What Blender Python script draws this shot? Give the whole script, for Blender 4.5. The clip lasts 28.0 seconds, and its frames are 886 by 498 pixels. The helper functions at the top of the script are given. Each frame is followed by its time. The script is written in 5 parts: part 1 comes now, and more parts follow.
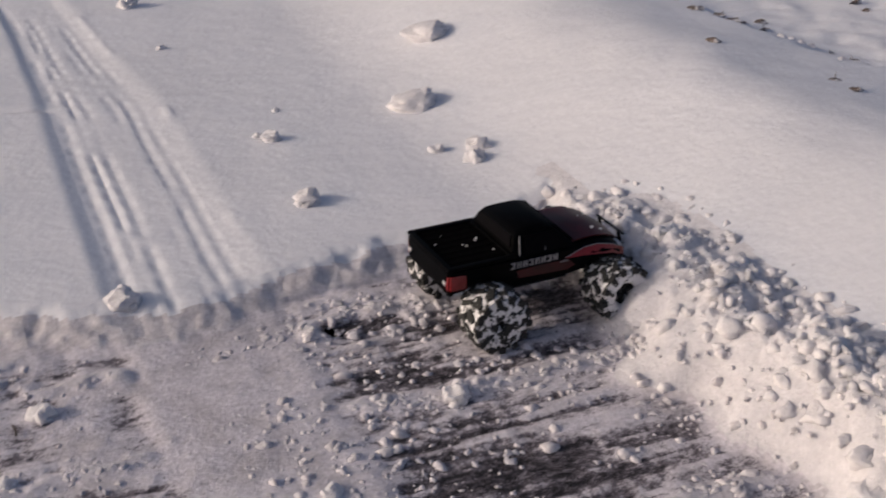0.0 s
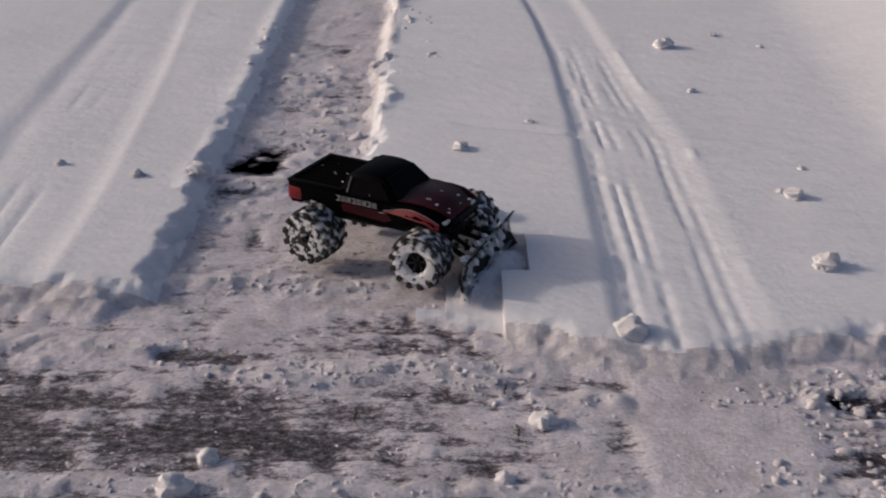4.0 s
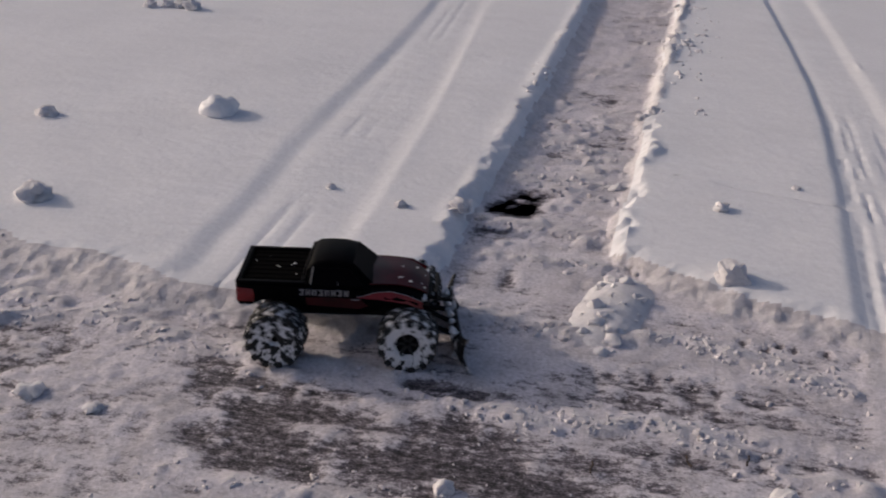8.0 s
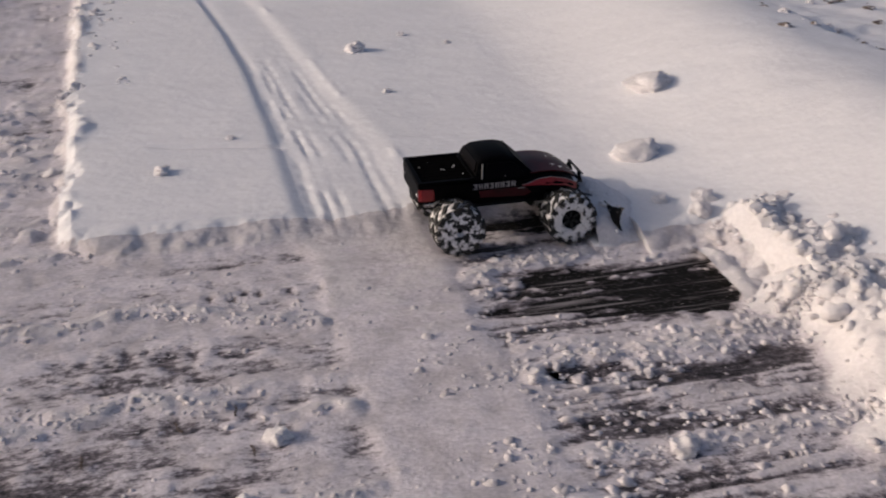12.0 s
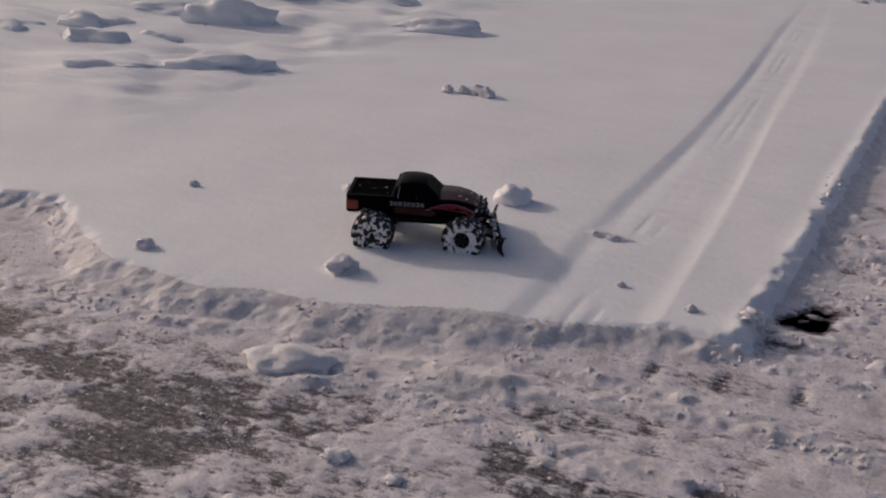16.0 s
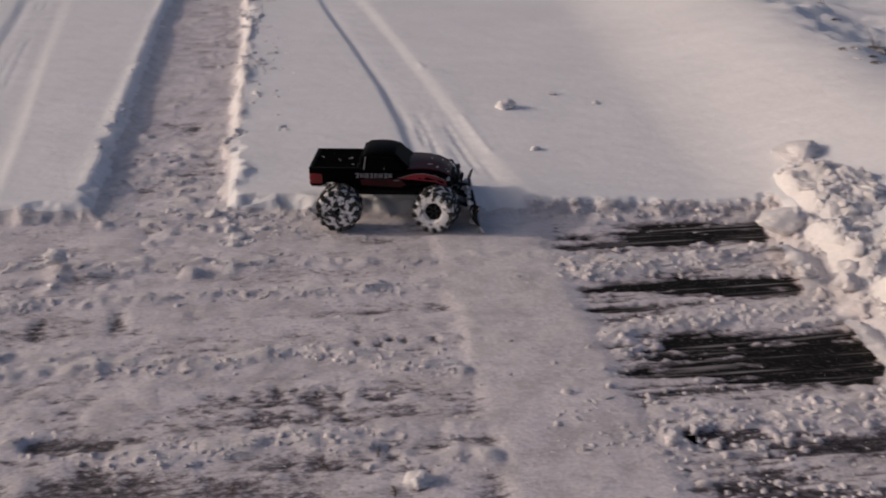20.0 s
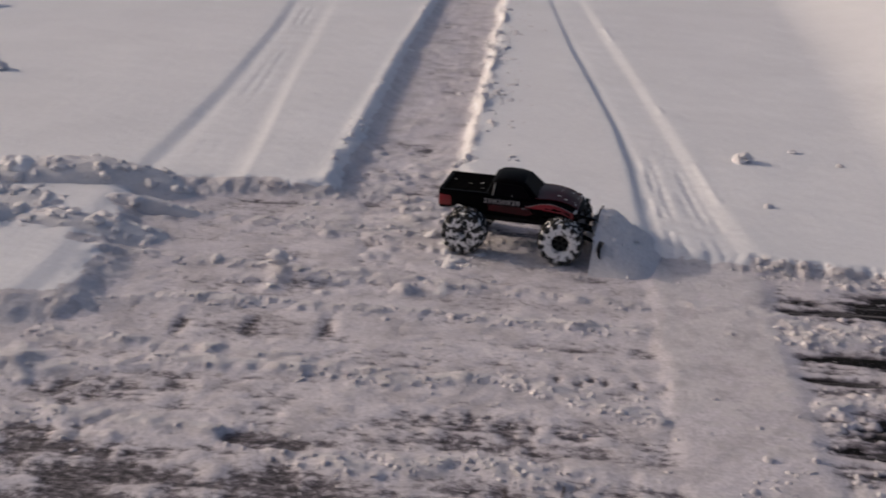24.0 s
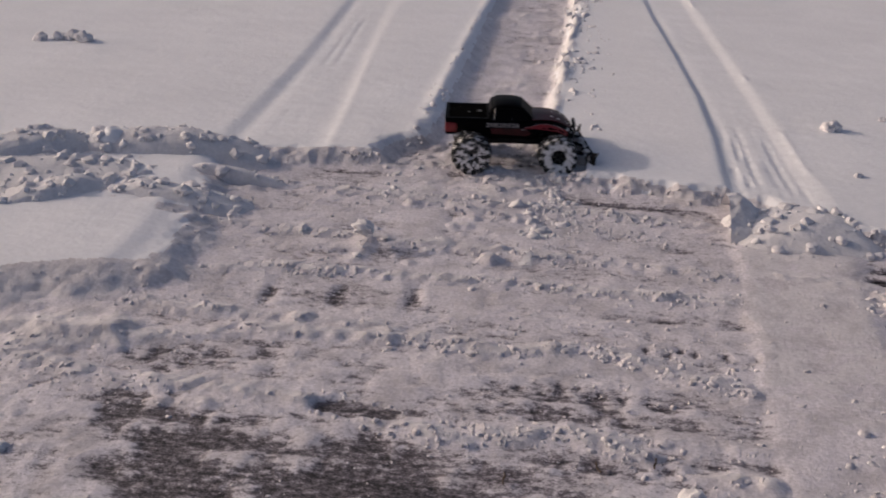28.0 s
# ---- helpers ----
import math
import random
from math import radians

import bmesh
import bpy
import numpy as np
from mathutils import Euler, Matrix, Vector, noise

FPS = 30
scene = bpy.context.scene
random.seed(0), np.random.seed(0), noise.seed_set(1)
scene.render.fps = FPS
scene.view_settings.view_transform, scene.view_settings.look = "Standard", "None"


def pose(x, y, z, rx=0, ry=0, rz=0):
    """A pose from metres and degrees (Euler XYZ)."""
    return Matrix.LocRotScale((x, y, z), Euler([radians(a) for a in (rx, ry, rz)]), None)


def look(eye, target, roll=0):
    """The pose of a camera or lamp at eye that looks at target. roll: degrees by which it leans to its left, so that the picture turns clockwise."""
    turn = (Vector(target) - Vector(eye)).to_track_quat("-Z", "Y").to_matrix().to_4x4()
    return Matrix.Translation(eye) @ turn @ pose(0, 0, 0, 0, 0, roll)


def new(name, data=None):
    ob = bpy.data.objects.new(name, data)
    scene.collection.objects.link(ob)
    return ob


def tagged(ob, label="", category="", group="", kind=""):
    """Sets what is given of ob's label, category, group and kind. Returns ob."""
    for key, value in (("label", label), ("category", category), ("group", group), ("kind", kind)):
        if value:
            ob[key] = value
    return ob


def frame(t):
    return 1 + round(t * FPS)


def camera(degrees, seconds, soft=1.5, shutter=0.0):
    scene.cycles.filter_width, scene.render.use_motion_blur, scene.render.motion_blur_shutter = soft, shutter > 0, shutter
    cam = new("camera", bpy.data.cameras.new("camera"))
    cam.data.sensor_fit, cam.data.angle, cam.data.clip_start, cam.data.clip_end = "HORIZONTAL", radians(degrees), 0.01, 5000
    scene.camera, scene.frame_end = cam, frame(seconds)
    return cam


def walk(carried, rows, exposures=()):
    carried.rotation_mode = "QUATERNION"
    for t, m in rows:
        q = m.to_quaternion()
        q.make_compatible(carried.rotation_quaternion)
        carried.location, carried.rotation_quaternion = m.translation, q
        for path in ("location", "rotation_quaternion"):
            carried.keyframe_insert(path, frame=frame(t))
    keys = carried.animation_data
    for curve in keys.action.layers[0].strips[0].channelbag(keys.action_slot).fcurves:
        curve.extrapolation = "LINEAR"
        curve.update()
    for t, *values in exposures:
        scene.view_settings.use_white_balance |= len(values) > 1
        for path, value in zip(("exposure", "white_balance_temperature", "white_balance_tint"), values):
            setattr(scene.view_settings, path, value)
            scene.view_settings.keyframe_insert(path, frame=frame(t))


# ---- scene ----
# A model pickup with a snow plough clears a snowed-in driveway, filmed from standing height.
cam = camera(40.07, 28.0, soft=1.95, shutter=0.18)
EXPO = [(0.0, -0.75, 6640, 14), (1.0, -1.07, 6640, 14), (2.0, -0.91, 6640, 14), (3.0, -0.77, 6640, 14), (7.0, -0.89, 6540, 13), (8.0, -0.79, 6640, 14), (9.0, -0.85, 6740, 16), (10.0, -0.65, 6830, 15), (11.0, -0.61, 6780, 14), (14.0, -0.79, 6780, 14), (15.0, -0.81, 6880, 15), (16.0, -0.91, 6930, 16), (16.2, -0.95, 6930, 16), (16.5, -1.04, 6930, 16), (17.0, -1.05, 6930, 16), (18.0, -1.10, 6880, 16), (19.0, -1.07, 6930, 16), (20.0, -0.91, 6930, 16), (24.0, -0.73, 6880, 14), (26.5, -0.82, 6930, 16), (28.0, -0.70, 6930, 16)]
PATH = [
    (0.0, (0.155, 0.002, 1.262), (1.225, 2.444, -0.114), 0.57),
    (0.5, (0.128, 0.018, 1.240), (1.486, 2.378, -0.020), -0.21),
    (1.0, (0.113, 0.019, 1.233), (1.071, 2.536, -0.089), -0.63),
    (1.5, (0.092, 0.009, 1.241), (0.909, 2.563, -0.104), 0.35),
    (2.0, (0.004, 0.000, 1.245), (0.156, 2.685, -0.086), -0.04),
    (2.5, (-0.027, -0.006, 1.237), (-0.271, 2.685, -0.066), 0.54),
    (3.0, (-0.075, -0.013, 1.258), (-0.593, 2.636, -0.051), 1.04),
    (3.5, (0.019, 0.010, 1.263), (-0.300, 2.669, -0.089), 1.98),
    (4.0, (0.031, 0.015, 1.256), (0.028, 2.726, -0.028), 0.68),
    (4.5, (0.100, 0.009, 1.255), (0.463, 2.668, -0.086), -0.51),
    (5.5, (0.100, 0.012, 1.250), (1.080, 2.480, -0.110), 0.60),
    (6.5, (0.076, 0.023, 1.240), (1.111, 2.484, -0.128), 1.22),
    (7.0, (0.004, 0.037, 1.256), (0.432, 2.700, -0.056), 0.78),
    (7.5, (-0.009, 0.006, 1.275), (-0.207, 2.746, 0.070), 0.48),
    (8.0, (-0.000, 0.000, 1.267), (-0.593, 2.687, 0.072), 1.66),
    (8.5, (-0.058, -0.015, 1.260), (-0.839, 2.623, 0.063), 2.69),
    (9.0, (-0.074, -0.039, 1.264), (-1.453, 2.308, 0.004), 3.08),
    (9.5, (-0.077, -0.030, 1.277), (-1.732, 2.118, -0.007), 1.76),
    (10.0, (0.008, 0.031, 1.254), (-1.413, 2.390, 0.065), 0.97),
    (10.5, (-0.004, 0.029, 1.260), (-0.816, 2.642, 0.029), 1.05),
    (11.0, (0.021, 0.015, 1.277), (-0.375, 2.709, 0.019), -0.14),
    (11.5, (0.060, 0.013, 1.262), (0.127, 2.742, 0.017), -0.68),
    (12.5, (0.055, 0.016, 1.258), (1.020, 2.540, -0.020), -0.60),
    (13.5, (0.035, 0.021, 1.256), (0.543, 2.697, -0.001), -0.87),
    (14.0, (-0.027, 0.007, 1.271), (0.024, 2.747, 0.049), 0.24),
    (14.5, (-0.114, -0.030, 1.272), (-0.708, 2.640, 0.041), 1.62),
    (15.0, (-0.092, -0.059, 1.307), (-0.997, 2.518, 0.067), 2.90),
    (15.5, (-0.111, -0.081, 1.302), (-0.905, 2.563, 0.129), 3.42),
    (16.0, (-0.111, -0.095, 1.328), (-1.294, 2.462, 0.297), 2.39),
    (16.5, (-0.025, -0.059, 1.321), (-1.047, 2.629, 0.466), 1.97),
    (17.0, (0.040, -0.037, 1.271), (-0.360, 2.818, 0.441), 0.52),
    (17.5, (0.123, -0.031, 1.255), (0.432, 2.789, 0.277), -0.62),
    (18.0, (0.109, -0.046, 1.252), (1.077, 2.573, 0.155), 0.44),
    (18.5, (0.097, -0.034, 1.252), (1.195, 2.507, 0.096), -0.23),
    (19.0, (0.067, -0.027, 1.273), (1.006, 2.577, 0.115), -0.52),
    (19.5, (0.061, -0.039, 1.276), (0.856, 2.607, 0.106), 0.27),
    (20.0, (0.021, -0.046, 1.293), (0.370, 2.705, 0.150), -0.44),
    (20.5, (-0.006, -0.021, 1.284), (-0.218, 2.760, 0.179), 0.02),
    (21.0, (-0.049, 0.011, 1.242), (-0.471, 2.788, 0.189), 0.92),
    (21.5, (-0.083, -0.020, 1.265), (-0.887, 2.656, 0.173), 2.57),
    (22.5, (-0.060, -0.030, 1.265), (-1.120, 2.560, 0.210), 3.10),
    (23.5, (-0.007, -0.023, 1.265), (-0.671, 2.714, 0.231), 2.92),
    (24.0, (0.047, -0.024, 1.266), (-0.154, 2.776, 0.207), 2.33),
    (24.5, (0.071, -0.009, 1.252), (0.454, 2.761, 0.167), 2.24),
    (25.0, (0.029, -0.002, 1.260), (0.243, 2.777, 0.149), 1.20),
    (25.5, (0.023, -0.007, 1.261), (0.245, 2.772, 0.152), 1.54),
    (26.0, (-0.051, -0.017, 1.270), (-0.339, 2.758, 0.167), 1.79),
    (26.5, (-0.037, -0.033, 1.276), (-0.529, 2.709, 0.164), 1.28),
    (27.0, (-0.020, -0.044, 1.266), (-0.543, 2.697, 0.166), 1.55),
    (27.5, (-0.008, -0.027, 1.262), (-0.384, 2.730, 0.140), 1.56),
    (28.0, (0.006, -0.025, 1.267), (-0.362, 2.727, 0.132), 1.13),
]
walk(cam, [(t, look(eye, target, roll)) for t, eye, target, roll in PATH], exposures=EXPO)

# ---- light ----
SUN_FROM = Vector((-0.84, 0.18, 0.0)).normalized()
SUN_HEIGHT = radians(21)
world = bpy.data.worlds.new("sky")
scene.world = world
world.use_nodes = True
wn = world.node_tree.nodes
sky = wn.new("ShaderNodeTexSky")
sky.sky_type, sky.sun_disc = "NISHITA", False
sky.sun_elevation, sky.sun_rotation = SUN_HEIGHT, math.atan2(SUN_FROM.x, SUN_FROM.y)
sky.air_density, sky.dust_density = 0.7, 4.0
world.node_tree.links.new(sky.outputs[0], wn["Background"].inputs[0])
wn["Background"].inputs[1].default_value = 0.172
sun = new("sun", bpy.data.lights.new("sun", "SUN"))
sun.data.energy, sun.data.angle, sun.data.color = 2.45, radians(0.9), (1.0, 0.885, 0.76)
way = Vector((SUN_FROM.x * math.cos(SUN_HEIGHT), SUN_FROM.y * math.cos(SUN_HEIGHT), math.sin(SUN_HEIGHT)))
sun.matrix_world = Matrix.Translation((0, 0, 6)) @ (-way).to_track_quat("-Z", "Y").to_matrix().to_4x4()


# ---- materials ----
def material(name, colour, rough=0.6, metal=0.0, grain=(), bump=(), second=None, gloss=0.5, coat=0.0, deep=0.0):
    """grain: (scale, amount) of brightness noise; bump: (scale, strength, distance) rows; second: (colour, scale, low, high) blotches."""
    m = bpy.data.materials.new(name)
    m.use_nodes = True
    nt = m.node_tree
    b = nt.nodes["Principled BSDF"]
    b.inputs["Roughness"].default_value, b.inputs["Metallic"].default_value = rough, metal
    b.inputs["Specular IOR Level"].default_value = gloss
    b.inputs["Coat Weight"].default_value = coat
    if deep:
        b.inputs["Subsurface Weight"].default_value = 0.8
        b.inputs["Subsurface Radius"].default_value = (1.0, 1.0, 1.0)
        b.inputs["Subsurface Scale"].default_value = deep
    geo = nt.nodes.new("ShaderNodeTexCoord")
    col = nt.nodes.new("ShaderNodeRGB")
    col.outputs[0].default_value = (*colour, 1)
    out = col.outputs[0]

    def noise_node(scale, detail=4.0, rough_=0.6):
        n = nt.nodes.new("ShaderNodeTexNoise")
        n.inputs["Scale"].default_value, n.inputs["Detail"].default_value, n.inputs["Roughness"].default_value = scale, detail, rough_
        nt.links.new(geo.outputs["Object"], n.inputs["Vector"])
        return n

    if second:
        c2, scale, low, high = second
        n = noise_node(scale)
        r = nt.nodes.new("ShaderNodeMapRange")
        r.inputs[1].default_value, r.inputs[2].default_value = low, high
        nt.links.new(n.outputs[0], r.inputs[0])
        mx = nt.nodes.new("ShaderNodeMixRGB")
        mx.inputs[2].default_value = (*c2, 1)
        nt.links.new(r.outputs[0], mx.inputs[0])
        nt.links.new(out, mx.inputs[1])
        out = mx.outputs[0]
    for scale, amount in grain:
        n = noise_node(scale)
        r = nt.nodes.new("ShaderNodeMapRange")
        r.inputs[1].default_value, r.inputs[2].default_value = 0.3, 0.7
        r.inputs[3].default_value, r.inputs[4].default_value = 1 - amount, 1 + amount * 0.5
        nt.links.new(n.outputs[0], r.inputs[0])
        mx = nt.nodes.new("ShaderNodeMixRGB")
        mx.blend_type = "MULTIPLY"
        mx.inputs[0].default_value = 1
        nt.links.new(out, mx.inputs[1])
        nt.links.new(r.outputs[0], mx.inputs[2])
        out = mx.outputs[0]
    nt.links.new(out, b.inputs["Base Color"])
    last = None
    for scale, strength, distance in bump:
        n = noise_node(scale)
        bp = nt.nodes.new("ShaderNodeBump")
        bp.inputs["Strength"].default_value, bp.inputs["Distance"].default_value = strength, distance
        nt.links.new(n.outputs[0], bp.inputs["Height"])
        if last:
            nt.links.new(last.outputs[0], bp.inputs["Normal"])
        last = bp
    if last:
        nt.links.new(last.outputs[0], b.inputs["Normal"])
    return m


SNOW = material("fresh_snow", (0.80, 0.80, 0.83), 0.65, grain=[(2.2, 0.05), (60, 0.05)], bump=[(9, 0.25, 0.02), (70, 0.35, 0.004), (420, 0.3, 0.0012)], gloss=0.3)
CHURNED = material("churned_snow", (0.73, 0.708, 0.725), 0.7, deep=0.006, grain=[(7, 0.08), (90, 0.12)], bump=[(70, 0.6, 0.006), (240, 0.6, 0.003)], gloss=0.3)
PACKED = material("packed_dirty_snow", (0.715, 0.674, 0.712), 0.62, grain=[(6, 0.10), (110, 0.26)], second=((0.58, 0.545, 0.57), 9, 0.46, 0.64), bump=[(55, 0.5, 0.005), (210, 0.7, 0.0028)], gloss=0.35)


def scraped(m, low, high, dirty, wet):
    """Thin slush lets the asphalt show: from snow through dirty slush to wet black where the layer is thinnest, in grains and in streaks along the passes."""
    nt = m.node_tree
    b = nt.nodes["Principled BSDF"]
    src = b.inputs["Base Color"].links[0].from_socket
    geo = nt.nodes.new("ShaderNodeNewGeometry")
    sep = nt.nodes.new("ShaderNodeSeparateXYZ")
    nt.links.new(geo.outputs["Position"], sep.inputs[0])
    total = sep.outputs[2]
    for scale, stretch, amount in ((60, (0.8, 1.2, 1), 0.0075), (22, (0.22, 2.2, 1), 0.0034), (210, (0.8, 1.2, 1), 0.0060)):
        mp = nt.nodes.new("ShaderNodeMapping")
        mp.inputs["Scale"].default_value = stretch
        nt.links.new(geo.outputs["Position"], mp.inputs["Vector"])
        n = nt.nodes.new("ShaderNodeTexNoise")
        n.inputs["Scale"].default_value, n.inputs["Detail"].default_value, n.inputs["Roughness"].default_value = scale, 4, 0.62
        nt.links.new(mp.outputs[0], n.inputs["Vector"])
        shift = nt.nodes.new("ShaderNodeMath")
        shift.operation = "SUBTRACT"
        shift.inputs[1].default_value = 0.5
        nt.links.new(n.outputs[0], shift.inputs[0])
        add = nt.nodes.new("ShaderNodeMath")
        add.operation = "MULTIPLY_ADD"
        add.inputs[1].default_value = amount * 2
        nt.links.new(shift.outputs[0], add.inputs[0])
        nt.links.new(total, add.inputs[2])
        total = add.outputs[0]

    def blend(start, end, below, above):
        r = nt.nodes.new("ShaderNodeMapRange")
        r.interpolation_type = "SMOOTHSTEP"
        r.inputs[1].default_value, r.inputs[2].default_value = start, end
        nt.links.new(total, r.inputs[0])
        mx = nt.nodes.new("ShaderNodeMixRGB")
        nt.links.new(r.outputs[0], mx.inputs[0])
        for k, c in ((1, below), (2, above)):
            if isinstance(c, tuple):
                mx.inputs[k].default_value = (*c, 1)
            else:
                nt.links.new(c, mx.inputs[k])
        return mx.outputs[0]

    out = blend(low - 0.0028, low + 0.0006, wet, dirty)
    nt.links.new(blend(low, high, out, src), b.inputs["Base Color"])


scraped(PACKED, 0.0011, 0.0062, (0.135, 0.117, 0.133), (0.018, 0.016, 0.0175))
ROWS = material("ploughed_row_snow", (0.70, 0.668, 0.688), 0.68, deep=0.005, grain=[(7, 0.10), (90, 0.16)], second=((0.56, 0.53, 0.55), 14, 0.48, 0.64), bump=[(70, 0.6, 0.006), (240, 0.6, 0.003)], gloss=0.3)
ASPHALT = material("wet_asphalt", (0.012, 0.0115, 0.012), 0.8, gloss=0.06, grain=[(160, 0.5), (6, 0.3)], bump=[(260, 0.8, 0.003), (900, 0.5, 0.001)],
                   second=((0.030, 0.029, 0.030), 36, 0.56, 0.7))


def dusted(m):
    """Snow dust and scrape lines left on the wet asphalt."""
    nt = m.node_tree
    b = nt.nodes["Principled BSDF"]
    src = b.inputs["Base Color"].links[0].from_socket
    geo = nt.nodes.new("ShaderNodeNewGeometry")
    fac = None
    for scale, stretch, low, high in ((24, (0.12, 2.8, 1), 0.55, 0.66), (150, (0.7, 1.3, 1), 0.60, 0.72)):
        mp = nt.nodes.new("ShaderNodeMapping")
        mp.inputs["Scale"].default_value = stretch
        nt.links.new(geo.outputs["Position"], mp.inputs["Vector"])
        n = nt.nodes.new("ShaderNodeTexNoise")
        n.inputs["Scale"].default_value, n.inputs["Detail"].default_value = scale, 5
        nt.links.new(mp.outputs[0], n.inputs["Vector"])
        r = nt.nodes.new("ShaderNodeMapRange")
        r.inputs[1].default_value, r.inputs[2].default_value, r.inputs[4].default_value = low, high, 0.5
        nt.links.new(n.outputs[0], r.inputs[0])
        if fac is None:
            fac = r.outputs[0]
        else:
            mx = nt.nodes.new("ShaderNodeMath")
            mx.operation = "MAXIMUM"
            nt.links.new(fac, mx.inputs[0])
            nt.links.new(r.outputs[0], mx.inputs[1])
            fac = mx.outputs[0]
    mx = nt.nodes.new("ShaderNodeMixRGB")
    mx.inputs[2].default_value = (0.46, 0.43, 0.45, 1)
    nt.links.new(fac, mx.inputs[0])
    nt.links.new(src, mx.inputs[1])
    nt.links.new(mx.outputs[0], b.inputs["Base Color"])


dusted(ASPHALT)
BLACK = material("black_painted_shell", (0.0016, 0.0016, 0.002), 0.5, grain=[(30, 0.4)], bump=[(45, 0.05, 0.001)], gloss=0.03,
                 second=((0.005, 0.0045, 0.005), 60, 0.62, 0.74))
BED = material("matt_black_bed", (0.002, 0.002, 0.0022), 0.95, grain=[(80, 0.3)], gloss=0.02)
BLADE = material("snowy_black_blade", (0.006, 0.006, 0.007), 0.6, grain=[(80, 0.3)], bump=[(60, 0.4, 0.003)], second=((0.60, 0.59, 0.60), 22, 0.50, 0.60), gloss=0.15)
TRIM = material("grey_window_edge", (0.16, 0.16, 0.17), 0.5, grain=[(90, 0.3)])
PLASTIC = material("black_plastic", (0.004, 0.004, 0.0045), 0.6, grain=[(80, 0.4)], bump=[(220, 0.2, 0.0006)], gloss=0.15)
RED = material("dark_red_paint", (0.052, 0.003, 0.006), 0.38, grain=[(25, 0.3)], second=((0.02, 0.003, 0.004), 14, 0.45, 0.7), gloss=0.18)
BRIGHT_RED = material("bright_red_paint", (0.20, 0.006, 0.009), 0.35, grain=[(40, 0.3)])
LETTER = material("grey_white_decal", (0.23, 0.22, 0.23), 0.5, grain=[(120, 0.4)])
GLASS = material("smoked_window", (0.002, 0.0016, 0.0025), 0.5, gloss=0.03, grain=[(20, 0.3)])
RUBBER = material("black_tyre_rubber", (0.014, 0.014, 0.014), 0.8, grain=[(90, 0.4)], bump=[(160, 0.4, 0.001)])
STEEL = material("dull_steel", (0.34, 0.34, 0.35), 0.4, 0.9, grain=[(90, 0.3)])
LAMP_GLASS = material("clear_lamp_lens", (0.55, 0.55, 0.56), 0.2, gloss=0.6, grain=[(90, 0.2)])
CAKED = material("caked_snow", (0.74, 0.73, 0.74), 0.75, grain=[(70, 0.18), (300, 0.15)], bump=[(160, 0.7, 0.004)], second=((0.35, 0.33, 0.32), 90, 0.58, 0.72))
CRUSTED = material("snow_crust_on_rubber", (0.76, 0.75, 0.76), 0.75, grain=[(70, 0.12)], bump=[(110, 0.6, 0.004)], second=((0.012, 0.012, 0.012), 66, 0.475, 0.505))
PACKED_ON = material("snow_packed_on_wheel", (0.76, 0.75, 0.76), 0.75, grain=[(70, 0.12)], bump=[(110, 0.6, 0.004)], second=((0.03, 0.03, 0.03), 75, 0.55, 0.59))
GOAL_RED = material("red_goal_paint", (0.42, 0.012, 0.02), 0.4, grain=[(12, 0.25)], bump=[(60, 0.1, 0.001)])
NET = material("white_net_cord", (0.62, 0.60, 0.58), 0.8, grain=[(20, 0.2)])
NEEDLE = material("dark_evergreen_needles", (0.022, 0.034, 0.018), 0.7, grain=[(6, 0.5)])
BARK = material("brown_bark", (0.075, 0.05, 0.035), 0.85, grain=[(25, 0.4)], bump=[(60, 0.6, 0.004)])
SOIL = material("frozen_brown_soil", (0.16, 0.12, 0.10), 0.9, grain=[(60, 0.4), (250, 0.3)], bump=[(120, 0.7, 0.004)], second=((0.66, 0.64, 0.65), 45, 0.50, 0.60))
STRAW = material("dry_brown_stems", (0.10, 0.075, 0.06), 0.8, grain=[(30, 0.4)])
YELLOW = material("yellow_plastic", (0.70, 0.50, 0.02), 0.45, grain=[(12, 0.2)])


# ---- mesh helpers ----
def mesh_object(name, bm, mat, parent=None, smooth=True):
    me = bpy.data.meshes.new(name)
    bm.normal_update()
    bm.to_mesh(me)
    bm.free()
    me.materials.append(mat)
    if smooth:
        me.polygons.foreach_set("use_smooth", [True] * len(me.polygons))
        me.set_sharp_from_angle(angle=radians(38))
    ob = new(name, me)
    ob.parent = parent
    return ob


def part(name, bm, mat, parent, label="", smooth=True):
    ob = mesh_object(name, bm, mat, parent, smooth)
    return tagged(ob, label) if label else ob


def box(bm, cx, cy, cz, sx, sy, sz, bevel=0.0, m=None):
    vs = bmesh.ops.create_cube(bm, size=1, matrix=(m or Matrix()) @ Matrix.Translation((cx, cy, cz)) @ Matrix.Diagonal((sx, sy, sz, 1)))["verts"]
    if bevel:
        es = {e for v in vs for e in v.link_edges}
        bmesh.ops.bevel(bm, geom=list(es), offset=bevel, segments=2, affect="EDGES", profile=0.6)
    return bm


def rod(bm, a, b, r1, r2=None, sides=10):
    a, b = Vector(a), Vector(b)
    d = b - a
    m = Matrix.Translation((a + b) / 2) @ d.to_track_quat("Z", "Y").to_matrix().to_4x4()
    bmesh.ops.create_cone(bm, cap_ends=True, segments=sides, radius1=r1, radius2=r1 if r2 is None else r2, depth=d.length, matrix=m)
    return bm


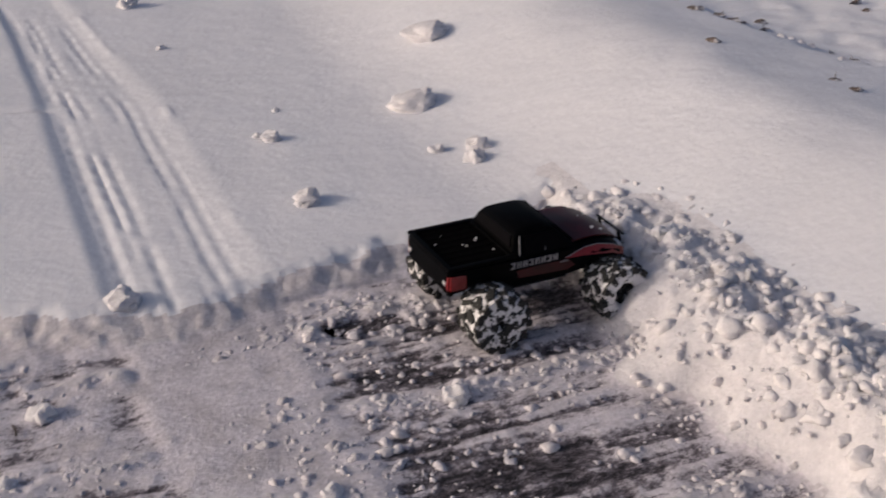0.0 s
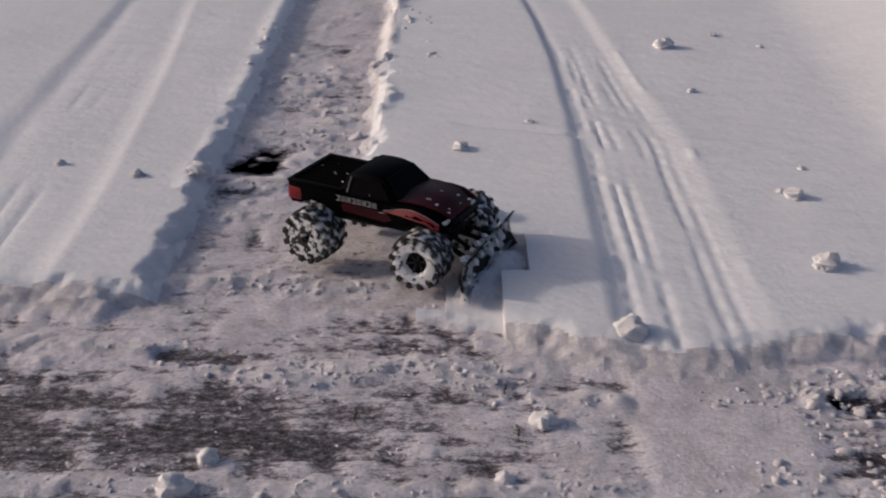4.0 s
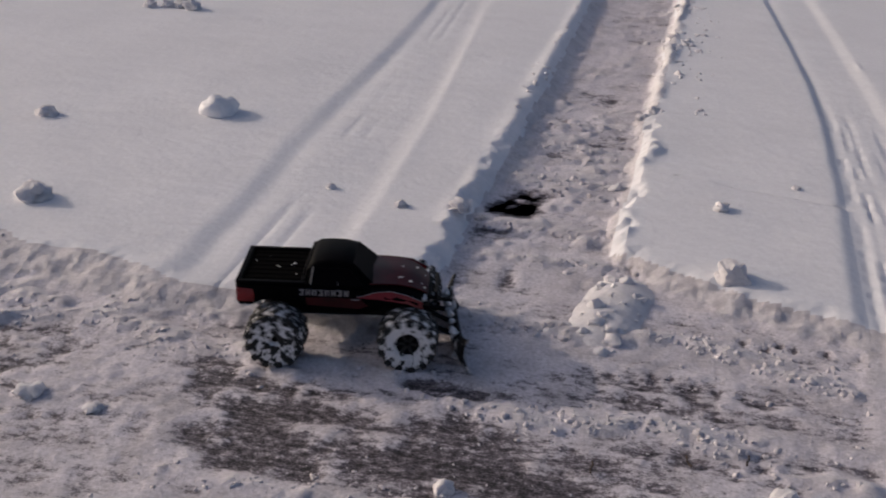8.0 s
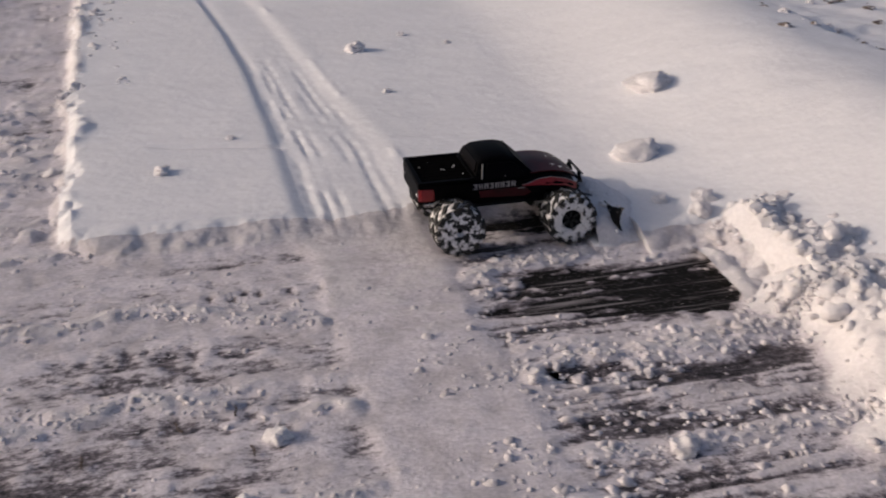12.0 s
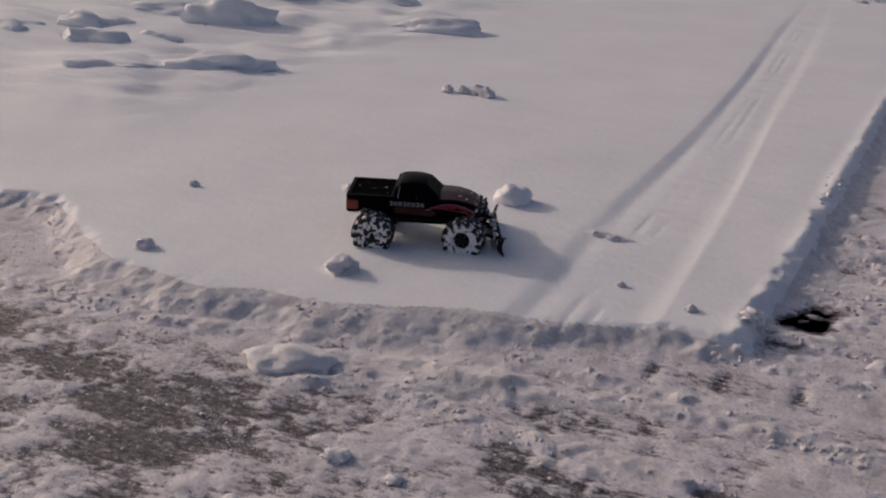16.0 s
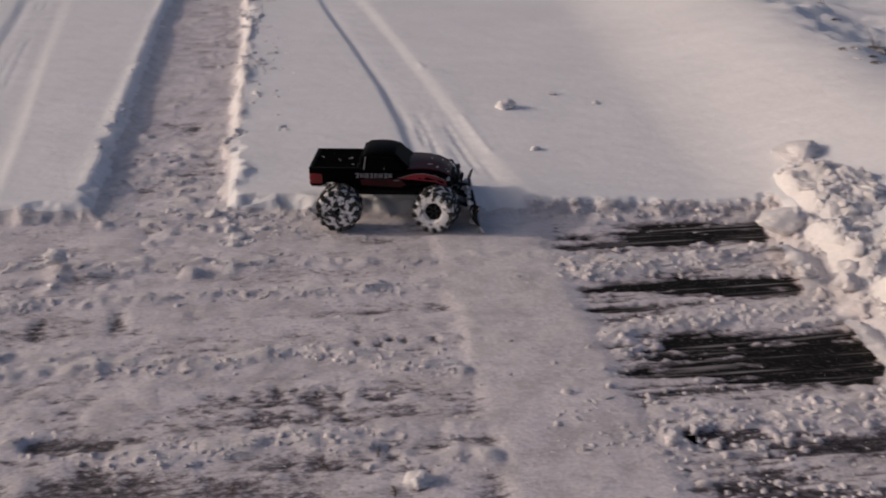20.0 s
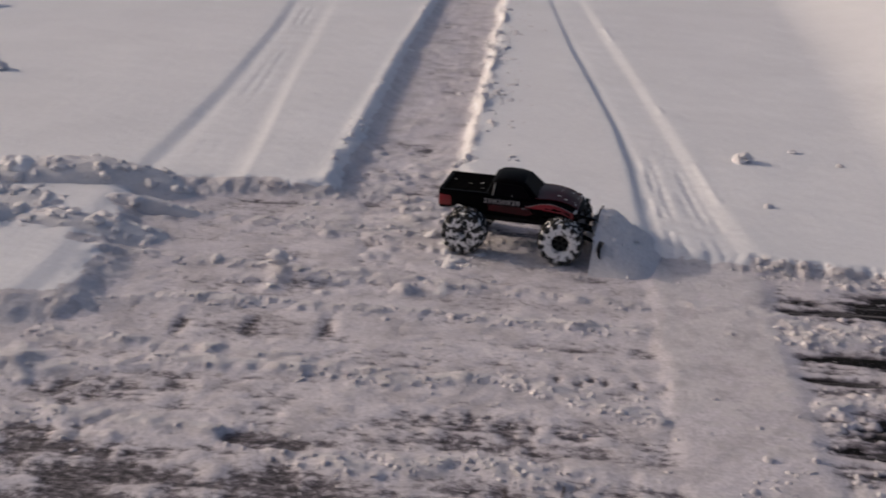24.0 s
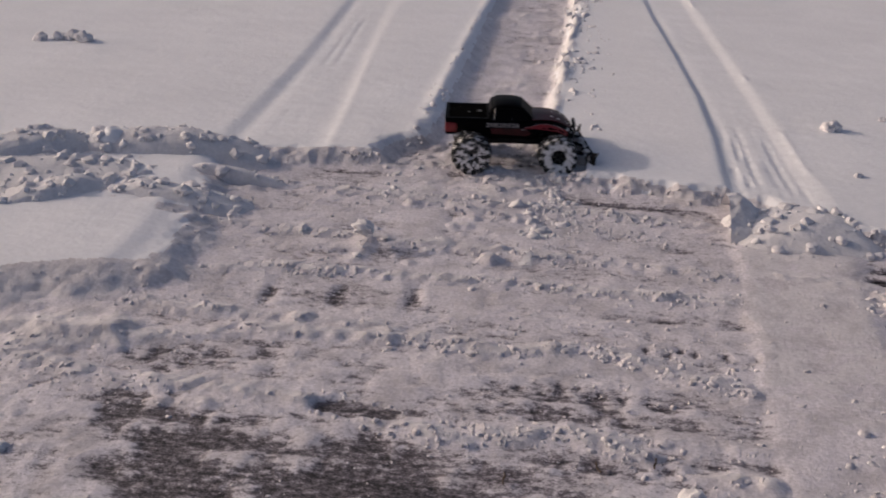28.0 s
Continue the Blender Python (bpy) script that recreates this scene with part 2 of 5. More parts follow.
def loft(bm, sections, cap=True):
    rings = [[bm.verts.new(p) for p in s] for s in sections]
    n = len(rings[0])
    for a, b in zip(rings, rings[1:]):
        for i in range(n):
            j = (i + 1) % n
            bm.faces.new((a[i], a[j], b[j], b[i]))
    if cap:
        bm.faces.new(rings[0][::-1])
        bm.faces.new(rings[-1])
    bmesh.ops.recalc_face_normals(bm, faces=bm.faces)
    return bm


def lathe(bm, profile, sides=28, closed=True):
    """profile: (radius, y) pairs turned about the y axis."""
    rings = []
    for i in range(sides):
        a = 2 * math.pi * i / sides
        rings.append([bm.verts.new((r * math.cos(a), y, r * math.sin(a))) for r, y in profile])
    n = len(profile)
    for i in range(sides):
        a, b = rings[i], rings[(i + 1) % sides]
        for k in range(n if closed else n - 1):
            q = (k + 1) % n
            bm.faces.new((a[k], b[k], b[q], a[q]))
    bmesh.ops.recalc_face_normals(bm, faces=bm.faces)
    return bm


def lump(bm, centre, size, seed, squash=0.8, rough=0.35, sub=2, flat=None):
    """An uneven crumb or clod: a displaced icosphere."""
    vs = bmesh.ops.create_icosphere(bm, subdivisions=sub, radius=1.0)["verts"]
    c = Vector(centre)
    for v in vs:
        p = v.co.copy()
        k = 1 + rough * noise.noise(p * 1.4 + Vector((seed * 3.1, seed * 1.7, seed))) + rough * 0.5 * noise.noise(p * 3.5 + Vector((seed, 7.0, seed * 2)))
        q = Vector((p.x * k * size, p.y * k * size, p.z * k * size * squash))
        if flat is not None:
            q.z = max(q.z, -flat)
        v.co = c + q
    return bm


# ---- the driveway: fields of height ----
def lattice(ix, iy, seed):
    h = (ix * 374761393 + iy * 668265263 + seed * 974634777) & 0xFFFFFFFF
    h = ((h ^ (h >> 13)) * 1274126177) & 0xFFFFFFFF
    return ((h ^ (h >> 16)) & 0xFFFF) / 65535.0


def vnoise(x, y, seed=0):
    ix, iy = np.floor(x).astype(np.int64), np.floor(y).astype(np.int64)
    fx, fy = x - ix, y - iy
    fx, fy = fx * fx * (3 - 2 * fx), fy * fy * (3 - 2 * fy)
    a, b = lattice(ix, iy, seed), lattice(ix + 1, iy, seed)
    c, d = lattice(ix, iy + 1, seed), lattice(ix + 1, iy + 1, seed)
    return (a + (b - a) * fx) * (1 - fy) + (c + (d - c) * fx) * fy


def fbm(x, y, seed=0, octaves=4):
    s, a, t = 0.0, 0.5, 0.0
    for o in range(octaves):
        s, t = s + a * vnoise(x * 2 ** o, y * 2 ** o, seed + o * 17), t + a
        a *= 0.5
    return s / t * 2 - 1


def step(x, a, b):
    t = np.clip((x - a) / (b - a), 0, 1)
    return t * t * (3 - 2 * t)


def ridge(x, centre, half):
    return np.exp(-((x - centre) / half) ** 2)


TRUCK = [
    (0, 1.196, 1.946, 2.6),
    (0.5, 1.173, 1.939, 0.8),
    (1, 0.958, 1.921, -1.5),
    (1.5, 0.548, 1.970, -13.2),
    (2, 0.100, 2.139, -37.0),
    (2.5, -0.268, 2.540, -38.0),
    (3, -0.482, 2.767, -18.1),
    (3.5, -0.466, 2.781, -19.6),
    (4, -0.089, 2.601, -26.9),
    (4.5, 0.531, 2.347, -13.0),
    (5.1, 0.986, 2.317, 0.0),
    (5.6, 1.078, 2.311, 1.0),
    (6, 0.979, 2.310, 1.0),
    (6.5, 0.642, 2.319, -0.9),
    (7, 0.188, 2.378, -5.6),
    (8, -0.719, 2.302, 11.4),
    (8.5, -1.387, 2.277, 8.5),
    (9, -1.913, 2.203, -3.5),
    (9.5, -2.024, 2.254, -0.1),
    (10, -1.602, 2.351, 20.8),
    (10.5, -1.035, 2.565, 19.9),
    (11, -0.310, 2.640, -0.4),
    (11.5, 0.343, 2.633, -2.2),
    (12.1, 0.956, 2.730, -1.1),
    (12.6, 1.073, 2.761, -2.0),
    (13, 0.950, 2.762, -4.2),
    (13.5, 0.596, 2.778, -8.0),
    (14, 0.008, 2.905, -15.4),
    (14.5, -0.544, 3.093, -14.6),
    (15, -1.058, 3.267, -2.1),
    (15.5, -1.519, 3.274, 19.9),
    (16, -1.694, 3.160, 21.4),
    (16.2, -1.455, 3.212, 14.3),
    (16.5, -1.245, 3.274, 4.7),
    (17, -0.358, 3.223, -3.1),
    (17.5, 0.394, 3.098, 3.7),
    (18, 1.076, 3.012, -6.0),
    (18.5, 1.222, 3.015, -9.1),
    (19, 1.175, 3.036, -8.4),
    (19.5, 0.809, 3.159, -16.3),
    (20, 0.298, 3.334, -10.5),
    (20.5, -0.130, 3.393, 12.0),
    (21, -0.523, 3.370, 6.6),
    (21.5, -1.091, 3.386, 10.1),
    (22, -1.569, 3.355, 11.7),
    (22.5, -1.734, 3.338, 14.7),
    (23, -1.348, 3.461, 15.6),
    (23.5, -0.677, 3.521, 10.8),
    (24, 0.025, 3.393, -7.9),
    (24.5, 0.148, 3.373, 0.9),
    (25, 0.152, 3.359, -7.7),
    (25.5, -0.077, 3.404, -5.2),
    (26, -0.497, 3.559, -25.7),
    (26.5, -0.840, 3.791, -0.7),
    (27, -0.850, 3.809, -2.0),
    (27.5, -0.768, 3.799, -4.3),
    (28, -0.282, 3.849, 6.3),
]
FORWARD = [(3.2, 5.6), (9.6, 12.6), (16.0, 18.5), (22.5, 24.55), (27.3, 28.0)]


def truck_at(t):
    ts = [r[0] for r in TRUCK]
    return [float(np.interp(t, ts, [r[k] for r in TRUCK])) for k in (1, 2, 3)]


def blade_line(a, b, extra=0.0):
    pts = []
    for t in np.arange(a, b + 0.01, 0.1):
        x, y, h = truck_at(t)
        pts.append((x + 0.25 * math.cos(radians(h)), y + 0.25 * math.sin(radians(h))))
    if extra:
        pts.append((pts[-1][0] + extra, pts[-1][1]))
    return np.array(pts)


LANES = [blade_line(a, b) for a, b in FORWARD]


def distance_to(line, x, y):
    best, side = np.full(x.shape, 9.0), np.zeros(x.shape)
    for (ax, ay), (bx, by) in zip(line, line[1:]):
        dx, dy = bx - ax, by - ay
        l2 = dx * dx + dy * dy
        if l2 < 1e-6:
            continue
        k = np.clip(((x - ax) * dx + (y - ay) * dy) / l2, 0, 1)
        d = np.hypot(x - ax - k * dx, y - ay - k * dy)
        s = (dx * (y - ay) - dy * (x - ax))
        near = d < best
        best, side = np.where(near, d, best), np.where(near, s, side)
    return best, side


def right_track(y):
    """Left and right edge of the tyre track on the house side."""
    return (np.interp(y, [0, 2.2, 3.4, 4.1, 4.64, 5.4, 6.3, 7.9, 20], [0.40, 0.388, 0.40, 0.395, 0.37, 0.30, 0.21, 0.09, -0.5]),
            np.interp(y, [0, 2.2, 3.3, 3.75, 4.6, 5.5, 6.7, 8.0, 20], [0.72, 0.71, 0.71, 0.66, 0.595, 0.52, 0.41, 0.30, -0.3]))


def left_track(y):
    return (np.interp(y, [0, 2.5, 3.0, 3.4, 4.6, 5.3, 6.3, 7.8, 20], [-1.20, -1.20, -1.215, -1.25, -1.27, -1.295, -1.36, -1.49, -2.3]),
            np.interp(y, [0, 2.9, 3.4, 4.0, 5.4, 7.0, 9, 20], [-0.82, -0.84, -0.865, -0.905, -1.035, -1.16, -1.32, -2.0]))


def bank(x, y):
    """The lawn bank beyond the pile, rising away from the driveway."""
    edge = np.interp(y, [0, 2.5, 3.5, 5, 8, 14], [1.50, 1.45, 1.45, 1.55, 1.75, 2.0])
    up = step(x - edge, -0.22, 0.70)
    weeds = step(fbm(x * 0.8, y * 0.6, 13), -0.05, 0.3) * step(x - edge, 0.5, 0.9) * 0.7
    broken = step(x - np.interp(y, [2.3, 2.6, 3.2, 3.8, 4.2, 6.0], [2.75, 2.58, 2.42, 2.33, 2.20, 2.30]) + 0.16 * fbm(x * 5, y * 5, 16), 0.0, 0.10) * (1 - step(y, 5.5, 7))
    fall = step(x - edge, 0.5, 1.3) * (1 - step(y, 7, 9))
    return up * (0.16 + 0.03 * fbm(x * 1.1, y * 1.1, 5)) - 0.05 * fall - 0.030 * broken + 0.012 * broken * fbm(x * 11, y * 13, 17) + step(x - edge, 1.2, 4.0) * 0.10 + weeds * (0.070 * fbm(x * 3, y * 4, 11) + 0.045 * np.abs(fbm(x * 9, y * 11, 14)) + 0.012 * fbm(x * 22, y * 22, 15))


def snow_height(x, y):
    """Untouched snow, with the two tyre tracks, before any ploughing."""
    h = 0.050 + 0.006 * fbm(x * 0.9, y * 0.9, 1) + 0.0025 * fbm(x * 5, y * 5, 2)
    for (l, r), seed in ((right_track(y), 3), (left_track(y), 4)):
        u = (x - l) / (r - l)
        inside = (step(u, -0.06, 0.10) if seed == 3 else step(u, -0.11, 0.15)) * (1 - step(u, 0.80, 1.10)) * (1 - 0.8 * step(y, 6.0, 9.5))
        ribs = 0.0
        if seed == 3:
            soft = 1 - step(y, 3.9, 4.6)
            for c, w, deep in ((0.15, 0.030, 1.0), (0.27, 0.026, 1.1), (0.38, 0.030, 0.9), (0.60, 0.026, 0.55), (0.72, 0.030, 0.75), (0.84, 0.026, 0.5)):
                ribs = ribs - deep * ridge(u + 0.02 * fbm(x * 3, y * 4, 24), c, w) * (0.72 + 0.28 * np.sin(y * 75 + c * 40)) * (0.12 + 0.88 * step(fbm(x * 6 + c * 9, y * 4.5, 21, 3) + 0.12, -0.12, 0.25)) * soft
            lip = 0.006 * ridge(u, 1.04, 0.04) * step(fbm(x * 5, y * 5, 31), 0.05, 0.5)
            h = h + lip - inside * (0.008 + 0.0045 * ridge(u, 0.06, 0.11) * (0.7 + 0.6 * fbm(x * 2, y * 2, 33))) + inside * 0.0085 * ribs
        else:
            for c, w in ((0.38, 0.03), (0.55, 0.03)):
                ribs = ribs - ridge(u, c, w) * step(fbm(x * 3, y * 2.2, 23), 0.0, 0.3)
            h = h - inside * (0.0065 + 0.005 * ridge(u, 0.07, 0.14) * (0.7 + 0.7 * fbm(x * 2, y * 2, 35))) + inside * 0.0028 * ribs + 0.002 * ridge(u, 1.0, 0.05) * (1 - step(y, 4.5, 6))
    h = h - 0.010 * ridge(y, 3.40 - 0.22 * (x - 0.25) + 0.02 * fbm(x * 6, y * 0, 37), 0.016) * step(x, 0.02, 0.12) * (1 - step(x, 0.40, 0.44))
    far = step(-x, 2.9, 4.2) * step(y, 3.0, 4.6)
    far = np.maximum(far, step(y, 9.4, 9.9) * (1 - step(y, 10.6, 11.4)) * step(-x, 0.6, 1.4))
    h = h + far * (0.09 * np.abs(fbm(x * 1.7, y * 2.0, 41)) + 0.05 * fbm(x * 3.4, y * 4, 43))
    return h + bank(x, y)


START_X = [-4.5, -3.9, -3.4, -2.9, -2.4, -2.1, -1.84, -1.4, -1.0, -0.57, -0.25, 0.0, 0.2, 0.5, 0.8, 1.24, 1.5]
START_Y = [2.65, 2.70, 2.78, 2.84, 2.50, 2.46, 2.52, 2.46, 2.36, 2.35, 2.24, 2.30, 2.20, 2.13, 2.19, 2.24, 2.30]


def started(x, y):
    """How far a place lies inside the part that was cleared before."""
    edge = np.interp(x, START_X, START_Y) + 0.04 * fbm(x * 5, y * 5, 51)
    inside = np.minimum(edge - y, 1.42 - x)
    path = np.minimum(np.minimum(x + 0.592 + 0.015 * step(y, 4.5, 6.5), -0.20 - x), 13.2 - y) + 0.018 * fbm(x * 8, y * 5, 53)
    path = np.where(y > 2.0, path, -1)
    return np.maximum(inside, path), path


# worn places of the scraped layer: x, y, half length, half width, turn in degrees, how bare
WORN_EAST = [(1.05, 2.31, 0.38, 0.135, -9, 1.1), (1.27, 2.29, 0.17, 0.16, -6, 1.2), (1.10, 2.70, 0.30, 0.060, -8, 0.95), (0.81, 2.60, 0.10, 0.014, -6, 0.8),
             (1.20, 3.06, 0.27, 0.100, -8, 1.0), (0.78, 3.07, 0.08, 0.060, 0, 0.55), (1.27, 1.94, 0.13, 0.045, -14, 1.0), (0.98, 1.96, 0.28, 0.060, -15, 0.75),
             (0.80, 1.99, 0.045, 0.06, 0, 0.75), (0.93, 1.99, 0.04, 0.05, 0, 0.7), (0.90, 1.75, 0.24, 0.06, -15, 0.25)]
WORN_NEAR = [(0.90, 1.46, 0.24, 0.075, -14, 0.85), (1.20, 1.45, 0.20, 0.030, -12, 0.6), (1.36, 1.40, 0.06, 0.06, 0, 1.0), (0.18, 1.65, 0.24, 0.024, -6, 0.8),
             (-0.30, 1.85, 0.20, 0.022, -9, 0.75), (-0.45, 2.125, 0.125, 0.045, -8, 1.0), (-0.43, 1.84, 0.16, 0.030, 4, 0.9), (-0.72, 1.97, 0.16, 0.05, 6, 0.55), (-0.72, 1.90, 0.20, 0.20, 0, 0.22), (0.20, 2.03, 0.21, 0.060, 5, 0.40),
             (0.07, 2.21, 0.19, 0.028, -41, 0.35), (0.20, 2.70, 0.22, 0.040, -5, 0.42), (-1.34, 2.57, 0.06, 0.05, 0, 0.4), (-0.75, 3.63, 0.17, 0.030, -4, 0.4),
             (-0.47, 3.33, 0.14, 0.040, -6, 0.3), (0.13, 3.47, 0.26, 0.032, -11, 0.55), (0.02, 3.20, 0.26, 0.04, -8, 0.25)]
WORN_WEST = [(-2.75, 2.30, 0.16, 0.07, 15, 0.5), (-2.35, 2.05, 0.15, 0.06, 15, 0.45), (-3.10, 2.45, 0.2, 0.06, 10, 0.4), (-2.21, 1.45, 0.18, 0.19, 20, 0.85), (-2.00, 1.20, 0.20, 0.13, 0, 0.75), (-1.77, 1.93, 0.17, 0.12, 10, 1.0), (-1.67, 1.73, 0.17, 0.10, 20, 0.95), (-2.05, 1.95, 0.16, 0.10, 15, 0.7),
             (-1.44, 1.16, 0.13, 0.06, 0, 0.7), (-1.55, 1.50, 0.10, 0.09, 0, 0.35), (-0.92, 2.08, 0.09, 0.08, 0, 0.45), (-0.94, 1.48, 0.11, 0.05, 10, 0.7),
             (-0.69, 1.78, 0.10, 0.10, 0, 0.35), (-2.55, 1.75, 0.2, 0.12, 20, 0.5), (-0.62, 2.00, 0.08, 0.05, 0, 0.35)]


def worn_at(x, y):
    """How bare the driveway is scraped, from the worn places and the pale bands where tyres had pressed the snow."""
    wx, wy = x + 0.035 * fbm(x * 7, y * 9, 121), y + 0.028 * fbm(x * 8, y * 10, 122)
    total = np.zeros(x.shape)
    for cx, cy, long, wide, turn, much in WORN_EAST + WORN_NEAR + WORN_WEST:
        c, q = math.cos(radians(turn)), math.sin(radians(turn))
        u, v = (wx - cx) * c + (wy - cy) * q, (wy - cy) * c - (wx - cx) * q
        total = np.maximum(total, much * (1 - step(np.hypot(u / long, v / wide), 0.25, 1.5)))
    total = total * np.clip(0.92 + 0.85 * fbm(x * 5, y * 24, 123, 3) + 0.45 * fbm(x * 30, y * 40, 124, 2), 0.1, 1.25)
    l, r = right_track(y)
    wob = 0.020 * fbm(x * 9, y * 14, 60)
    band = step(x + wob, l - 0.025, l + 0.025) * (1 - step(x + wob, r - 0.03, r + 0.03))
    west = step(x + wob, -1.42, -1.22) * (1 - step(x + wob + 0.25 * (y - 2.0), -0.96, -0.86)) * (1 - step(y, 2.4, 2.7))
    spot = ridge(x, -0.20, 0.15) * ridge(y, 2.03, 0.09)
    pale = np.maximum(band, np.maximum(0.6 * west, 0.8 * spot))
    return total, pale, band


def film(x, y, holed=True):
    """The scraped layer that the plough leaves: dips below the asphalt where it is bare."""
    worn, pale, band = worn_at(x, y)
    quiet = step(y, 2.30, 2.50) * (1 - step(x, 0.66, 0.76))
    bare = 0.07 + 0.15 * (1 - step(y, 2.0, 2.35)) - 0.20 * quiet + 0.06 * step(x, 0.72, 0.80) + worn * (1 - 0.8 * band) - 0.36 * pale
    streak = fbm(x * 2.6, y * 30, 61) * 0.6 + fbm(x * 9, y * 44, 63, 3) * 0.4
    blot = fbm(x * 3.4, y * 6.0, 65)
    thin = fbm(x * 1.3, y * 62, 62, 3) + 0.4 * fbm(x * 5, y * 90, 64, 2)
    crumb = fbm(x * 46, y * 62, 67, 2) * (0.45 + 0.55 * step(fbm(x * 2.4, y * 3.6, 56), -0.15, 0.2))
    clot = fbm(x * 17, y * 21, 69, 3)
    lines = step(x, 0.6, 0.85)
    west = step(-x, 0.7, 1.1)
    busy = np.clip(0.95 + 0.25 * worn - 0.50 * pale, 0.35, 1.15)
    teeth = sum(ridge(x, c, 0.017) * ridge(y, 2.66 + 0.02 * q, 0.060) for q, c in enumerate((-0.79, -0.62, -0.43))) * (0.8 + 0.6 * fbm(x * 50, y * 24, 68))
    teeth = teeth + 0.45 * sum(ridge(x, c, 0.016) * ridge(y, m, 0.045) for c, m in ((-0.25, 2.72), (-1.06, 2.64), (0.13, 2.01), (0.24, 2.00), (0.395, 1.97)))
    ticks = sum(ridge(x, c, 0.0075) * ridge(y, 2.51 + 0.012 * math.sin(c * 90), 0.017) for c in (0.07, 0.14, 0.19, 0.22, 0.25, 0.32, 0.39, -0.29))
    ticks = ticks + sum(0.7 * ridge(x, c, 0.0075) * ridge(y, 2.31 - 0.25 * (c + 0.05), 0.012) for c in (-0.05, -0.01, 0.04, 0.09, 0.14))
    hole = ridge(x, -0.500 + 0.18 * (y - 3.16), 0.070) ** 2 * ridge(y, 3.17, 0.18) ** 2 * (2.6 + 1.6 * fbm(x * 26, y * 20, 59, 3)) * holed
    on_path = step(y, 3.2, 3.5) * (x < -0.1) * (x > -0.7)
    h = 0.0102 + 0.0025 * on_path + 0.010 * on_path * fbm(x * 9, y * 6, 66, 3) - 0.020 * hole - 0.017 * bare
    h = h + busy * (1 - 0.35 * quiet) * (0.010 * streak * (0.75 + 0.5 * lines) * (1 - 0.5 * west) + 0.010 * thin * (0.35 + 0.75 * lines) * (1 - 0.6 * west) + 0.009 * blot + 0.0058 * crumb * (1 + 0.4 * west) + 0.009 * clot * (1 - 0.6 * lines))
    h = h + 0.003 * band - 0.014 * teeth - 0.015 * ticks
    thinnest = 0.0014 - 0.016 * step(x, 0.62, 0.76) - 0.0002 * step(worn, 0.50, 0.75) - 0.02 * (hole > 0.22)
    h = np.where(h < thinnest, thinnest - 0.0011 * (1 - np.exp(np.minimum(0, h - thinnest) / 0.004)), h)
    return 0.6 * h


def between(x, y):
    """Inside what the passes together have broken up."""
    top = np.interp(x, [-1.3, -0.9, -0.2, 0.1, 0.4, 0.5, 1.3], [3.35, 3.42, 3.42, 3.36, 3.28, 3.05, 2.95])
    return np.minimum(np.minimum(top - y, x + 1.12), 1.36 - x) + 0.05 * fbm(x * 6, y * 6, 55)


